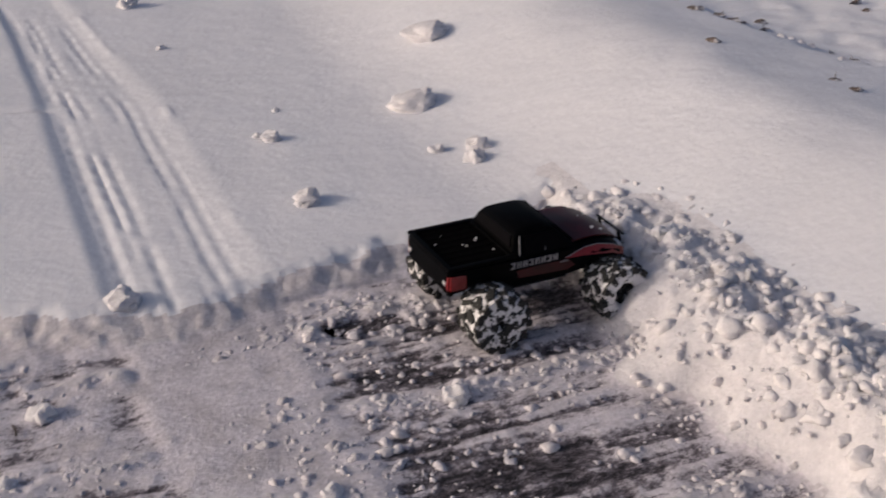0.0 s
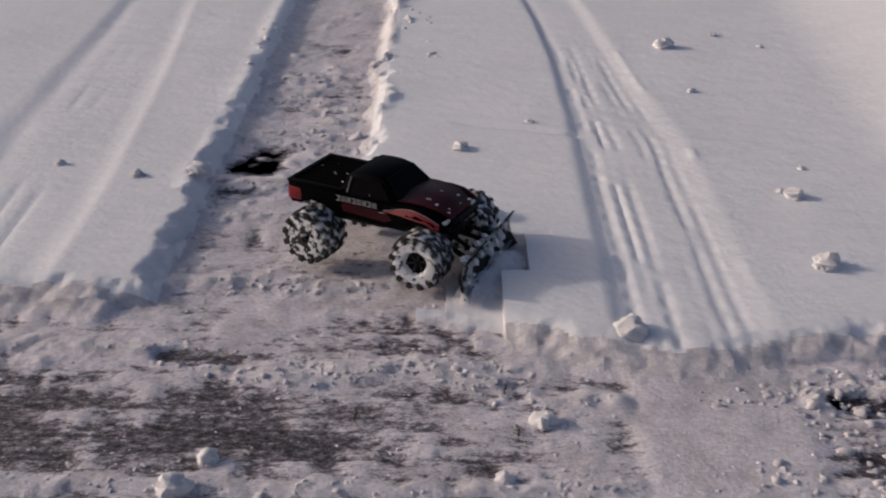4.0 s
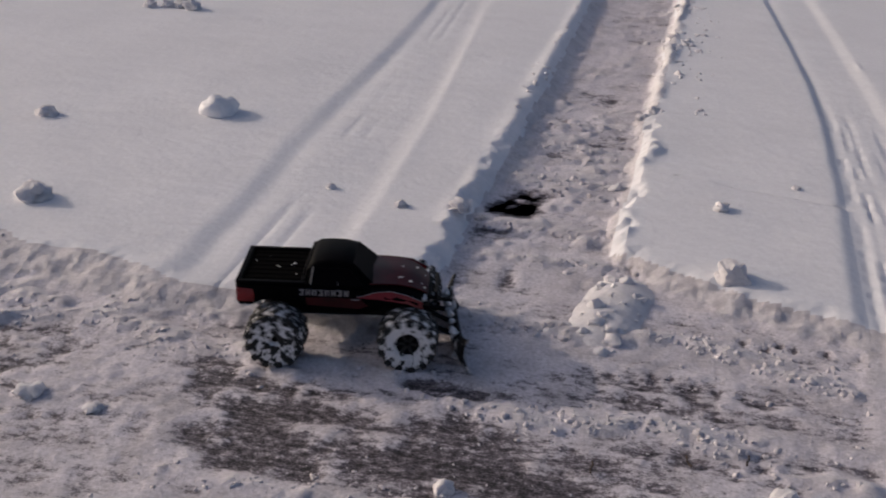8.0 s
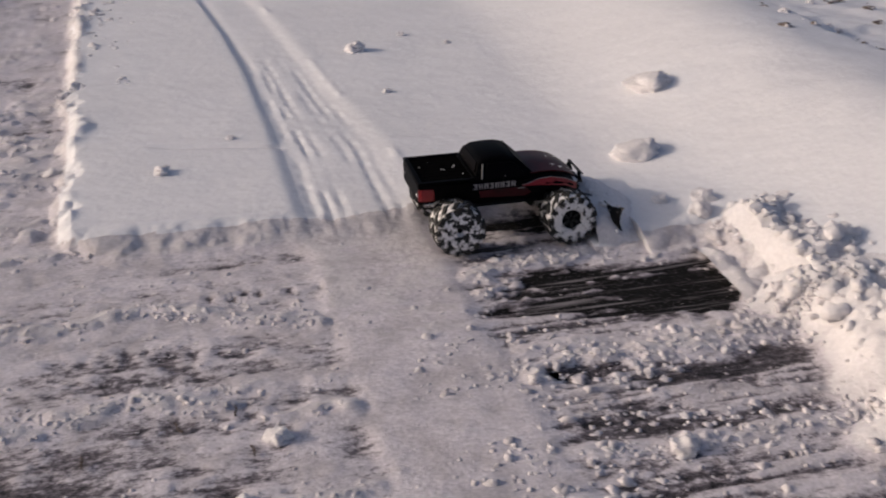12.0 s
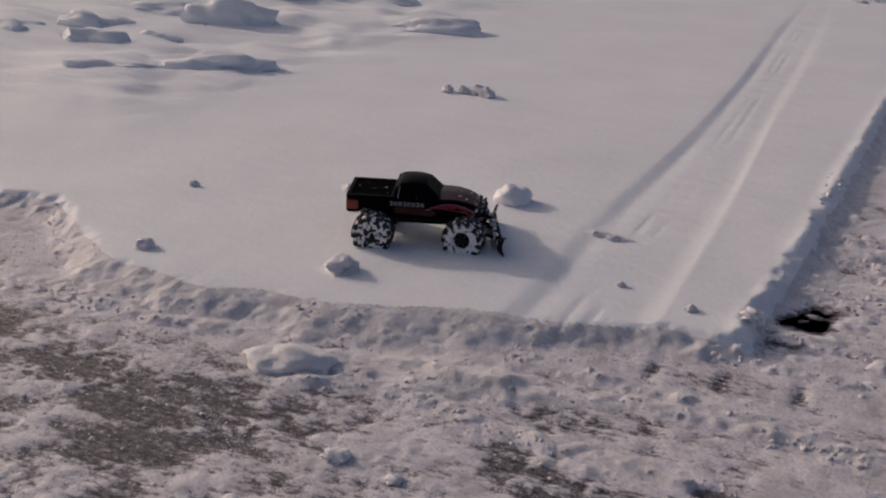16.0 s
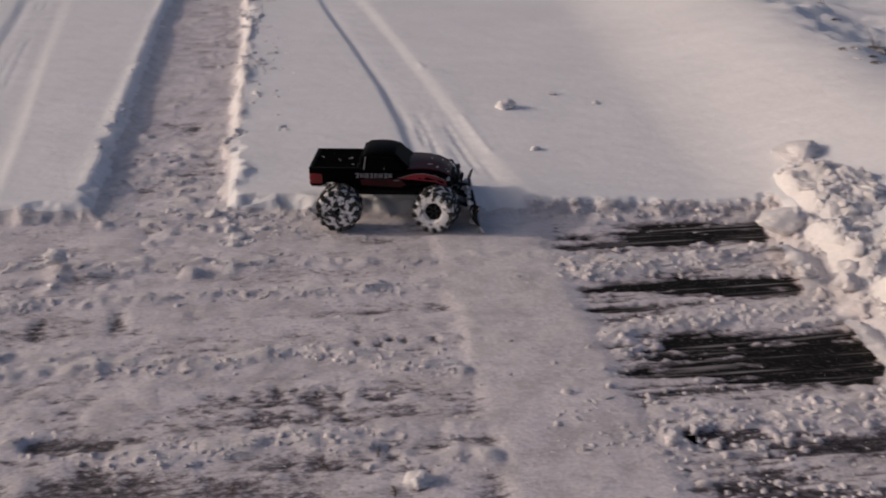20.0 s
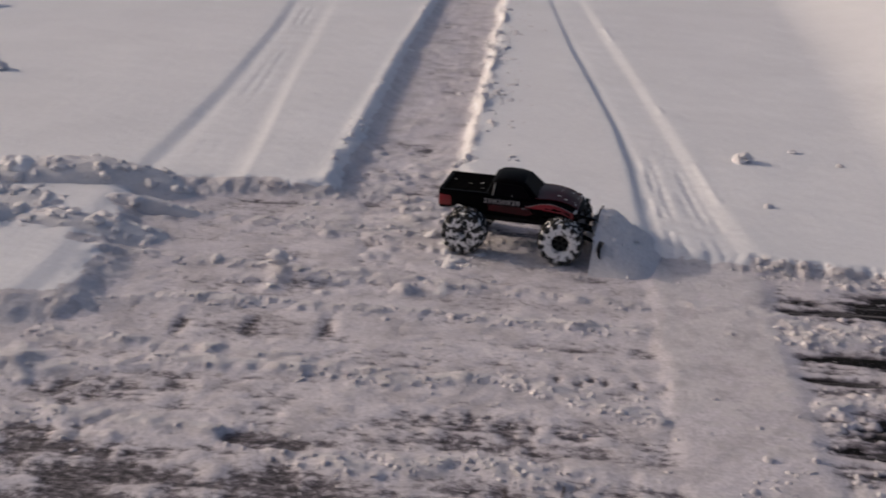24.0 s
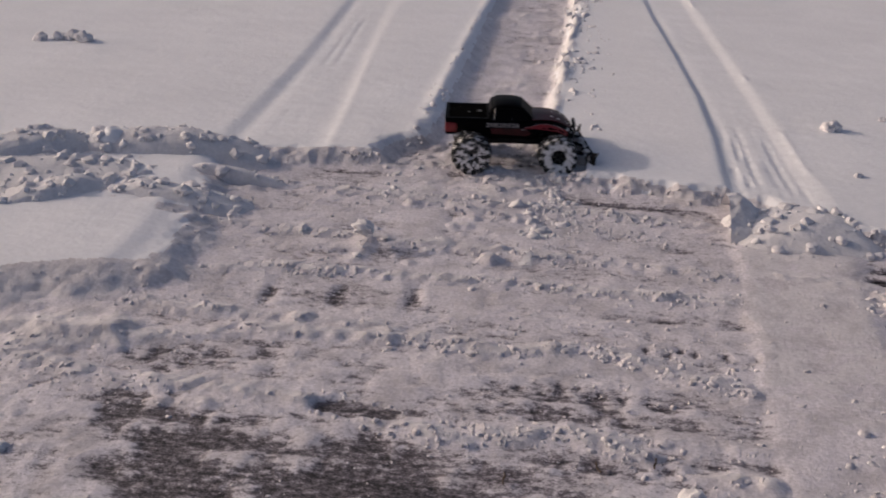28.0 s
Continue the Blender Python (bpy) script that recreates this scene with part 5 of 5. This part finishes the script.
    plough.matrix_basis = Matrix.Translation((0.24, 0, 0)) @ Matrix.Rotation(radians(6), 4, "Z") @ Matrix.Translation((-0.24, 0, 0))
    # wheels
    wheels = []
    for x, s in ((-0.1395, -1), (-0.1395, 1), (0.1395, -1), (0.1395, 1)):
        wheels.append((build_wheel(truck, x > 0), Vector((x, s * 0.118, R_WHEEL)), s))
    return truck, wheels


def blade_mesh():
    """A mouldboard bowed in section, higher at its two pointed ends."""
    bm = bmesh.new()
    cols = []
    for k in range(15):
        y = -0.165 + 0.33 * k / 14
        u = abs(y) / 0.165
        top = 0.074 + 0.014 * max(0, (u - 0.72) / 0.28) ** 1.4
        sweep = 0.012 * max(0, (u - 0.6) / 0.4) ** 2
        ring = []
        for side in (0, 1):
            rows = [0.0, 0.12, 0.3, 0.5, 0.7, 0.88, 1.0]
            for f in rows if side == 0 else rows[::-1]:
                z = 0.006 + (top - 0.006) * f
                x = 0.254 - 0.034 * math.sin(math.pi * min(1, f * 0.62 + 0.02)) + 0.018 * f * f + sweep
                ring.append((x - (0.005 if side else 0.0), y, z))
        cols.append(ring)
    loft(bm, cols)
    return bm


def build_wheel(truck, front):
    w = 0.037
    r = R_WHEEL
    bm = bmesh.new()
    lathe(bm, [(0.034, -w * 0.9), (0.030, -w * 0.95), (0.026, -w * 0.75), (0.012, -w * 0.55), (0.004, -w * 0.70), (0.0005, -w * 0.70),
               (0.0005, w * 0.5), (0.010, w * 0.55), (0.026, w * 0.75), (0.030, w * 0.95), (0.034, w * 0.9), (0.034, 0)], 24)
    wheel = part("wheel", bm, PLASTIC, truck, "black spoked wheel")

    def copies(name, bm, mats):
        """One shape set many times round the wheel."""
        first_ = None
        for m in mats:
            if first_ is None:
                first_ = part(name, bm, RUBBER, wheel)
                first_.matrix_basis = m
            else:
                o = new(name, first_.data)
                o.parent = wheel
                o.matrix_basis = m

    copies("spoke", rod(bmesh.new(), (0.006, 0, 0), (0.030, 0.0067, 0), 0.0035, sides=6),
           [Matrix.Rotation(-k * math.pi / 3, 4, "Y") @ Matrix.Translation((0, s * w * 0.66, 0)) @ Matrix.Diagonal((1, s, 1, 1)) for k in range(6) for s in (-1, 1)])
    bm = bmesh.new()
    lathe(bm, [(0.033, -w * 0.85), (0.040, -w * 1.02), (0.050, -w * 1.04), (0.057, -w * 0.92), (0.0590, -w * 0.5), (0.0595, 0), (0.0590, w * 0.5), (0.057, w * 0.92),
               (0.050, w * 1.04), (0.040, w * 1.02), (0.033, w * 0.85)], 36)
    part("tyre", bm, RUBBER, wheel, "knobbly black rubber tyre")
    n = 13
    turns = [(2 * math.pi * (k + (0.25 if s > 0 else -0.25)) / n, s) for k in range(n) for s in (-1, 1)]
    copies("tread_lug", box(bmesh.new(), 0, 0, 0, 0.0065, w * 0.82, 0.0105, 0.0012),
           [Matrix.Rotation(-a, 4, "Y") @ Matrix.Translation((r - 0.0025, s * w * 0.40, 0)) @ Matrix.Rotation(s * 0.55, 4, "X") for a, s in turns])
    copies("shoulder_lug", box(bmesh.new(), 0, 0, 0, 0.014, 0.0075, 0.0125, 0.0012),
           [Matrix.Rotation(-a, 4, "Y") @ Matrix.Translation((r - 0.009, s * w * 1.06, 0)) for a, s in turns])
    bm = bmesh.new()
    prof = [(0.0560, -w * 1.02), (0.0595, -w * 0.98), (0.0612, -w * 0.5), (0.0616, 0), (0.0612, w * 0.5), (0.0595, w * 0.98), (0.0560, w * 1.02)]
    lathe(bm, prof, 52, closed=False)
    for v in bm.verts:
        d = math.hypot(v.co.x, v.co.z)
        k = 1 + 0.028 * noise.noise(v.co * 95) + 0.02 * noise.noise(v.co * 220)
        v.co = Vector((v.co.x * k, v.co.y * (1 + 0.05 * noise.noise(v.co * 130 + Vector((3, 0, 0)))), v.co.z * k))
    part("tread_snow", bm, CRUSTED, wheel, "snow packed between the tread lugs", )
    for s in (-1, 1):
        bm = bmesh.new()
        inner = 0.024 if front else 0.006
        lathe(bm, [(inner, s * w * 0.80), (inner + 0.006, s * w * 1.06), (0.046, s * w * 1.12), (0.0555, s * w * 1.03), (0.052, s * w * 0.9)], 40)
        for v in bm.verts:
            v.co.y *= 1 + 0.10 * noise.noise(v.co * 110 + Vector((s, 0, 0)))
            k = 1 + 0.05 * noise.noise(v.co * 80 + Vector((0, s * 4, 0)))
            v.co.x *= k
            v.co.z *= k
        part("sidewall_snow", bm, PACKED_ON if front else CRUSTED, wheel, "snow crust on the sidewall")
    return wheel


TRUCK_OB, WHEELS = build_truck()


# ---- things in the distance ----
def hockey_goal():
    goal = new("hockey_goal")
    tagged(goal, "street hockey goal with red posts and white net, standing in snow", "hockey goal")
    goal.location = (1.10, 10.2, 0.04)
    r = 0.026
    w, h, d = 1.62, 1.10, 0.60
    for y in (0, w):
        part("post", rod(bmesh.new(), (0.06 * (y > 0), y, 0), (0.06 * (y > 0), y, h), r, sides=14), GOAL_RED, goal, "red goal post")
        bm = bmesh.new()
        rod(bm, (0.06 * (y > 0), y, 0.02), (d, y + 0.1 * (1 if y == 0 else -1), 0.02), 0.014, sides=10)
        part("base_bar", bm, NET, goal, "snowy base bar")
        bm = bmesh.new()
        rod(bm, (0.06 * (y > 0), y, h), (d * 0.6, y + 0.1 * (1 if y == 0 else -1), h * 0.92), 0.014, sides=10)
        rod(bm, (d * 0.6, y + 0.1 * (1 if y == 0 else -1), h * 0.92), (d, y + 0.1 * (1 if y == 0 else -1), 0.02), 0.016, sides=10)
        part("back_bar", bm, NET, goal, "white back bar")
    part("crossbar", rod(bmesh.new(), (0, 0, h), (0.06, w, h), r, sides=14), GOAL_RED, goal, "red crossbar")
    part("rear_base_bar", rod(bmesh.new(), (d, 0.1, 0.02), (d, w - 0.1, 0.02), 0.014, sides=10), NET, goal)

    def net(name, a, b, c, e, nu, nv):
        """Cords woven between four corners."""
        a, b, c, e = map(Vector, (a, b, c, e))
        bm = bmesh.new()
        for i in range(nu + 1):
            f = i / nu
            p, q = a.lerp(b, f), e.lerp(c, f)
            sag = Vector((0.01 * math.sin(i * 1.7), 0, 0))
            rod(bm, p + sag, q, 0.0028, sides=4)
        for i in range(nv + 1):
            f = i / nv
            rod(bm, a.lerp(e, f), b.lerp(c, f), 0.0028, sides=4)
        part(name, bm, NET, goal, "white knotted net", smooth=False)

    net("side_net", (0, 0, 0.02), (d, 0.1, 0.02), (d * 0.6, 0.1, h * 0.92), (0, 0, h), 16, 26)
    net("side_net", (0.06, w, 0.02), (d, w - 0.1, 0.02), (d * 0.6, w - 0.1, h * 0.92), (0.06, w, h), 16, 26)
    net("back_net", (d, 0.1, 0.02), (d, w - 0.1, 0.02), (d * 0.6, w - 0.1, h * 0.92), (d * 0.6, 0.1, h * 0.92), 34, 26)
    bm = bmesh.new()
    box(bm, d * 0.5, 0.05, 0.05, d, 0.02, 0.11, 0.004, Matrix.Rotation(0.12, 4, "Z"))
    part("skirt", bm, LETTER, goal, "grey canvas skirt along the base")
    bm = bmesh.new()
    box(bm, d * 0.98, w * 0.5, 0.05, 0.02, w - 0.2, 0.10, 0.004)
    part("rear_skirt", bm, STRAW, goal, "dark canvas skirt along the back")


hockey_goal()


def evergreen(x, y, wide, tall, seed):
    bush = new("evergreen_shrub")
    tagged(bush, "dark green evergreen shrub standing in the snow", "shrub")
    bush.location = (x, y, 0.03)
    rr = random.Random(seed)
    bm = bmesh.new()
    rod(bm, (0, 0, -0.05), (0, 0, tall * 0.8), 0.06, 0.02, 8)
    for k in range(14):
        a = rr.uniform(0, 6.28)
        rod(bm, (0, 0, rr.uniform(0.05, tall * 0.6)), (math.cos(a) * wide * 0.4, math.sin(a) * wide * 0.4, rr.uniform(0.15, tall * 0.8)), 0.02, 0.006, 6)
    part("trunk", bm, BARK, bush)
    vs, fs = [], []
    for k in range(5200):
        a, u = rr.uniform(0, 6.28), rr.random() ** 0.5
        z = rr.uniform(0.03, 1.0)
        rad = wide * 0.5 * (0.55 + 0.45 * math.sin(math.pi * min(1, z * 0.75 + 0.3))) * (0.86 + 0.22 * math.sin(a * 5 + z * 7)) * (0.7 + 0.3 * u)
        c = Vector((math.cos(a) * rad, math.sin(a) * rad, z * tall))
        d = Vector((math.cos(a) + rr.uniform(-0.6, 0.6), math.sin(a) + rr.uniform(-0.6, 0.6), rr.uniform(-0.5, 0.5))).normalized()
        s = d.cross(Vector((rr.uniform(-1, 1), rr.uniform(-1, 1), rr.uniform(-1, 1)))).normalized() * rr.uniform(0.012, 0.03)
        ln = rr.uniform(0.05, 0.12)
        b = len(vs)
        vs += [tuple(c - s), tuple(c + d * ln), tuple(c + s), tuple(c - d * ln * 0.5)]
        fs.append((b, b + 1, b + 2, b + 3))
    me = bpy.data.meshes.new("crown")
    me.from_pydata(vs, [], fs)
    me.materials.append(NEEDLE)
    ob = new("crown", me)
    ob.parent = bush
    bm = bmesh.new()
    lump(bm, (0, 0, tall * 0.48), 1.0, seed, 1.0, 0.2, 3)
    for v in bm.verts:
        v.co.x *= wide * 0.40
        v.co.y *= wide * 0.40
        v.co.z = 0.04 + (v.co.z - tall * 0.48 + 1) * 0.5 * tall * 0.85
    part("inner_foliage", bm, NEEDLE, bush)
    bm = bmesh.new()
    for k in range(30):
        a = rr.uniform(0, 6.28)
        z = rr.uniform(0.2, 0.9)
        lump(bm, (math.cos(a) * wide * 0.46, math.sin(a) * wide * 0.46, z * tall), rr.uniform(0.02, 0.05), k, 0.6, 0.4, 1)
    part("snow_tufts", bm, CHURNED, bush, "snow caught on the twigs")


evergreen(-3.35, 13.9, 1.45, 1.1, 3)


def yellow_bar():
    ob = new("yellow_edging")
    tagged(ob, "yellow plastic edging bar lying on the snow bank", "edging bar")
    bm = bmesh.new()
    rod(bm, (2.02, 10.1, 0.30), (2.45, 10.2, 0.33), 0.05, 0.05, 12)
    part("bar", bm, YELLOW, ob)
    bm = bmesh.new()
    rod(bm, (2.9, 10.4, 0.30), (3.6, 10.5, 0.22), 0.04, 0.04, 12)
    part("bar", bm, YELLOW, ob)


yellow_bar()


def withered_stems():
    """Dead weeds and stones poking out of the bank."""
    rr = random.Random(8)
    line_a = [(2.12, 4.5), (2.21, 4.11), (2.33, 3.8), (2.39, 3.47), (2.38, 3.17), (2.52, 3.06), (2.58, 2.86), (2.58, 2.58)]
    line_b = [(2.64, 4.3), (2.68, 3.85), (2.92, 3.80), (2.93, 3.46), (3.1, 3.1)]
    for k in range(78):
        path = line_a if k % 5 < 3 else line_b
        q = rr.randrange(len(path) - 1)
        f = rr.random()
        x = path[q][0] + (path[q + 1][0] - path[q][0]) * f + rr.gauss(0, 0.035)
        y = path[q][1] + (path[q + 1][1] - path[q][1]) * f + rr.gauss(0, 0.03)
        if k % 9 == 8:
            x, y = rr.uniform(2.1, 3.2), rr.uniform(2.3, 5.6)
        if k == 0:
            x, y = 2.36, 4.50
        z = float(snow_height(np.array([x]), np.array([y]))[0])
        if k % 3 == 1:
            clod(x, y, z - 0.006, rr.uniform(0.008, 0.020), k + 400, "small broken snow clod on the rough bank")
            continue
        bm = bmesh.new()
        s = 0.030 if k == 0 else rr.uniform(0.007, 0.018)
        lump(bm, (0, 0, 0), s, k, 0.55, 0.9, 2)
        for v in bm.verts:
            v.co.x *= 1.6
        soil = mesh_object("soil_clod", bm, SOIL)
        soil.matrix_world = pose(x, y, z, 0, 0, rr.uniform(-40, 20))
        tagged(soil, "dark frozen soil clod with dead grass on the bank", "soil clod", group="soil clods on the bank")
        for w in range(6 if k == 0 else rr.randint(0, 2)):
            up = rr.uniform(0.05, 0.10) if k == 0 else rr.uniform(0.008, 0.02)
            a = rr.uniform(0, 6.28)
            part("dead_stem", rod(bmesh.new(), (0, 0, 0), (math.cos(a) * up * 0.8, math.sin(a) * up * 0.5, up), 0.0022, 0.001, 5), STRAW, soil)
    for k, (x, y) in enumerate([(-2.42, 5.06), (-2.36, 5.08), (-2.50, 5.04), (-2.30, 5.05)]):
        clod(x, y, 0.05, 0.030 + 0.008 * (k % 2), k + 130, "low ragged clump of frozen snow")


withered_stems()


def twig(x, y, z, length, turn, seed):
    bm = bmesh.new()
    rr = random.Random(seed)
    p = Vector((0, 0, 0.003))
    for k in range(4):
        q = p + Vector((length / 4 * math.cos(rr.uniform(-0.5, 0.5)), length / 4 * rr.uniform(-0.5, 0.5), rr.uniform(-0.001, 0.002)))
        rod(bm, p, q, 0.0022, 0.0018, 6)
        p = q
    ob = mesh_object("twig", bm, BARK)
    ob.matrix_world = pose(x, y, z, 0, 0, turn)
    tagged(ob, "small dark twig frozen into the scraped snow", "twig", group="twigs on the driveway")


for n_, (x, y, turn) in enumerate([(-0.13, 1.90, 85), (0.15, 2.00, 70), (0.05, 1.97, 100), (0.17, 1.86, 80)]):
    twig(x, y, 0.008, 0.035, turn, n_)


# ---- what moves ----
def push_rows(ob, k, t0, at, n):
    """A piece of snow: it lies still until the blade is there, is tipped forward and ends under the heap."""
    rr = random.Random(n * 7 + k)
    x, y, h = truck_at(t0)
    ahead = Vector((math.cos(radians(h)), math.sin(radians(h)), 0))
    here = Matrix.Translation(at)
    axis = Vector((-ahead.y, ahead.x, rr.uniform(-0.3, 0.3)))
    base = ob.matrix_basis.copy()
    rows = [(0.0, base)]
    if t0 > 0.2:
        rows.append((t0 - 0.05, base))
    for dt, go, down, tip in ((0.0, 0.006, -0.03, 2), (0.05, 0.02, -0.09, 5), (0.10, 0.03, -0.14, 6)):
        if 0.05 < t0 + dt < 27.95:
            rows.append((t0 + dt, Matrix.Translation(ahead * go + Vector((0, 0, down))) @ here @ Matrix.Rotation(radians(tip + rr.uniform(-2, 2)), 4, axis) @ here.inverted() @ base))
    rows.append((28.0, rows[-1][1]))
    walk(ob, rows)


def build_load(k):
    """The heap that gathers before the blade on one pass."""
    rr = random.Random(k + 30)
    bm = bmesh.new()
    deep, tall = (0.15, 0.19, 0.17, 0.20, 0.15)[k], (0.085, 0.104, 0.098, 0.122, 0.085)[k]
    n, m = 26, 48
    gx, gy = np.meshgrid(np.linspace(-0.03, deep, n), np.linspace(-0.20, 0.20, m))
    reach = deep * (0.72 + 0.28 * np.cos(gy / 0.20 * 1.4)) * (1 + 0.18 * fbm(gx * 0, gy * 9, 140 + k, 2))
    e = np.clip(1 - np.abs(gy / 0.20) ** 3.2, 0, 1)
    up = np.clip(1 - np.clip(gx / reach, 0, 1) ** 1.25, 0, 1)
    z = tall * e * up * (1 + 0.20 * fbm(gx * 14, gy * 14, 150 + k, 3)) + 0.006 * e * step(up, 0.05, 0.3) * fbm(gx * 60, gy * 60, 160 + k, 2) - 0.012
    bv = [bm.verts.new((float(a), float(b), float(c))) for a, b, c in zip(gx.ravel(), gy.ravel(), z.ravel())]
    for r in range(m - 1):
        for c in range(n - 1):
            bm.faces.new((bv[r * n + c], bv[r * n + c + 1], bv[(r + 1) * n + c + 1], bv[(r + 1) * n + c]))
    for q in range(90):
        i, j = rr.randrange(n), rr.randrange(m)
        size = 0.002 + 0.006 * rr.random() ** 2.5
        lump(bm, (gx[j, i], gy[j, i], z[j, i]), size, q + k * 190, 0.8, 0.5, 1)
    ob = mesh_object("snow_load", bm, CHURNED)
    return tagged(ob, "rolling heap of snow gathered before the plough blade", "snow heap", group="heaps pushed by the plough")


LOADS = [build_load(k) for k in range(len(FORWARD))]


def load_rows(ob, k):
    a, b = FORWARD[k]
    x, y, h = truck_at(a)
    first = pose(x + 0.27 * math.cos(radians(h)), y + 0.27 * math.sin(radians(h)), -0.12, 0, 0, h)
    rows = [(0.0, first), (a - 0.1, first)]
    for q, t in enumerate(np.arange(a, min(b, 27.95), 0.1)):
        x, y, h = truck_at(t)
        z = -0.105 + 0.112 * min(1.0, (t - a) / 1.1)
        rows.append((float(t), pose(x + 0.262 * math.cos(radians(h)), y + 0.262 * math.sin(radians(h)), z, 0, 3 * math.sin(q * 1.3), h)))
    if b < 27.4:
        rows.append((b + 0.4, Matrix.Translation((0, 0, -0.045)) @ rows[-1][1]))
    rows.append((28.0, rows[-1][1]))
    walk(ob, rows)


def motions():
    fine = [k / 15 for k in range(0, 28 * 15 + 1)]
    rows = []
    for t, x, y, h in TRUCK:
        z = 0.004 + 0.022 * float(step(np.array(-started(np.array([x]), np.array([y]))[0][0]), 0.0, 0.1)) * (0.35 if 10 < t < 13.4 or (t > 19 and x > -1.2) or 4.2 < t < 8 else 1.35 if t > 19 else 1.0)
        rows.append((t, pose(x, y, z, 0, 0, h)))
    walk(TRUCK_OB, rows)
    roll = [0.0]
    for a, b in zip(fine, fine[1:]):
        x0, y0, h0 = truck_at(a)
        x1, y1, h1 = truck_at(b)
        d = (x1 - x0) * math.cos(radians(h0)) + (y1 - y0) * math.sin(radians(h0))
        roll.append(roll[-1] + max(-80, min(80, math.degrees(d / R_WHEEL))))
    for wheel, at, s in WHEELS:
        rows = []
        for t, a in zip(fine, roll):
            steer = 0
            if at.x > 0:
                x0, y0, h0 = truck_at(max(0, t - 0.06))
                x1, y1, h1 = truck_at(min(28, t + 0.28))
                d = (x1 - x0) * math.cos(radians(h0)) + (y1 - y0) * math.sin(radians(h0))
                steer = max(-28, min(28, (h1 - h0) * 0.28 / max(abs(d), 0.12) * (1 if d >= 0 else -1)))
            rows.append((t, Matrix.Translation(at) @ Matrix.Rotation(radians(steer), 4, "Z") @ Matrix.Rotation(radians(a + 20 * at.x * 30 * s), 4, "Y")))
        walk(wheel, rows)
    for k, ob in enumerate(LOADS):
        load_rows(ob, k)
    for ob, t, span, low in HEAPS:
        at = ob.matrix_world.copy()
        rows = [(0.0, Matrix.Translation(low) @ at), (t - 0.1, Matrix.Translation(low) @ at)]
        for f in (0.3, 0.7, 1.0):
            rows.append((t + span * f, Matrix.Translation(low * (1 - f)) @ at))
        rows.append((28.0, at))
        walk(ob, rows)
    for ob, come, gone, low in BRIEF:
        at = ob.matrix_world.copy()
        down = Matrix.Translation(low) @ at
        walk(ob, [(0.0, down), (come, down), (come + 0.5, at), (gone, at), (gone + 0.25, down), (28.0, down)])
    for n, (ob, k, t, at) in enumerate(LOOSE):
        push_rows(ob, k, t, at, n)


motions()
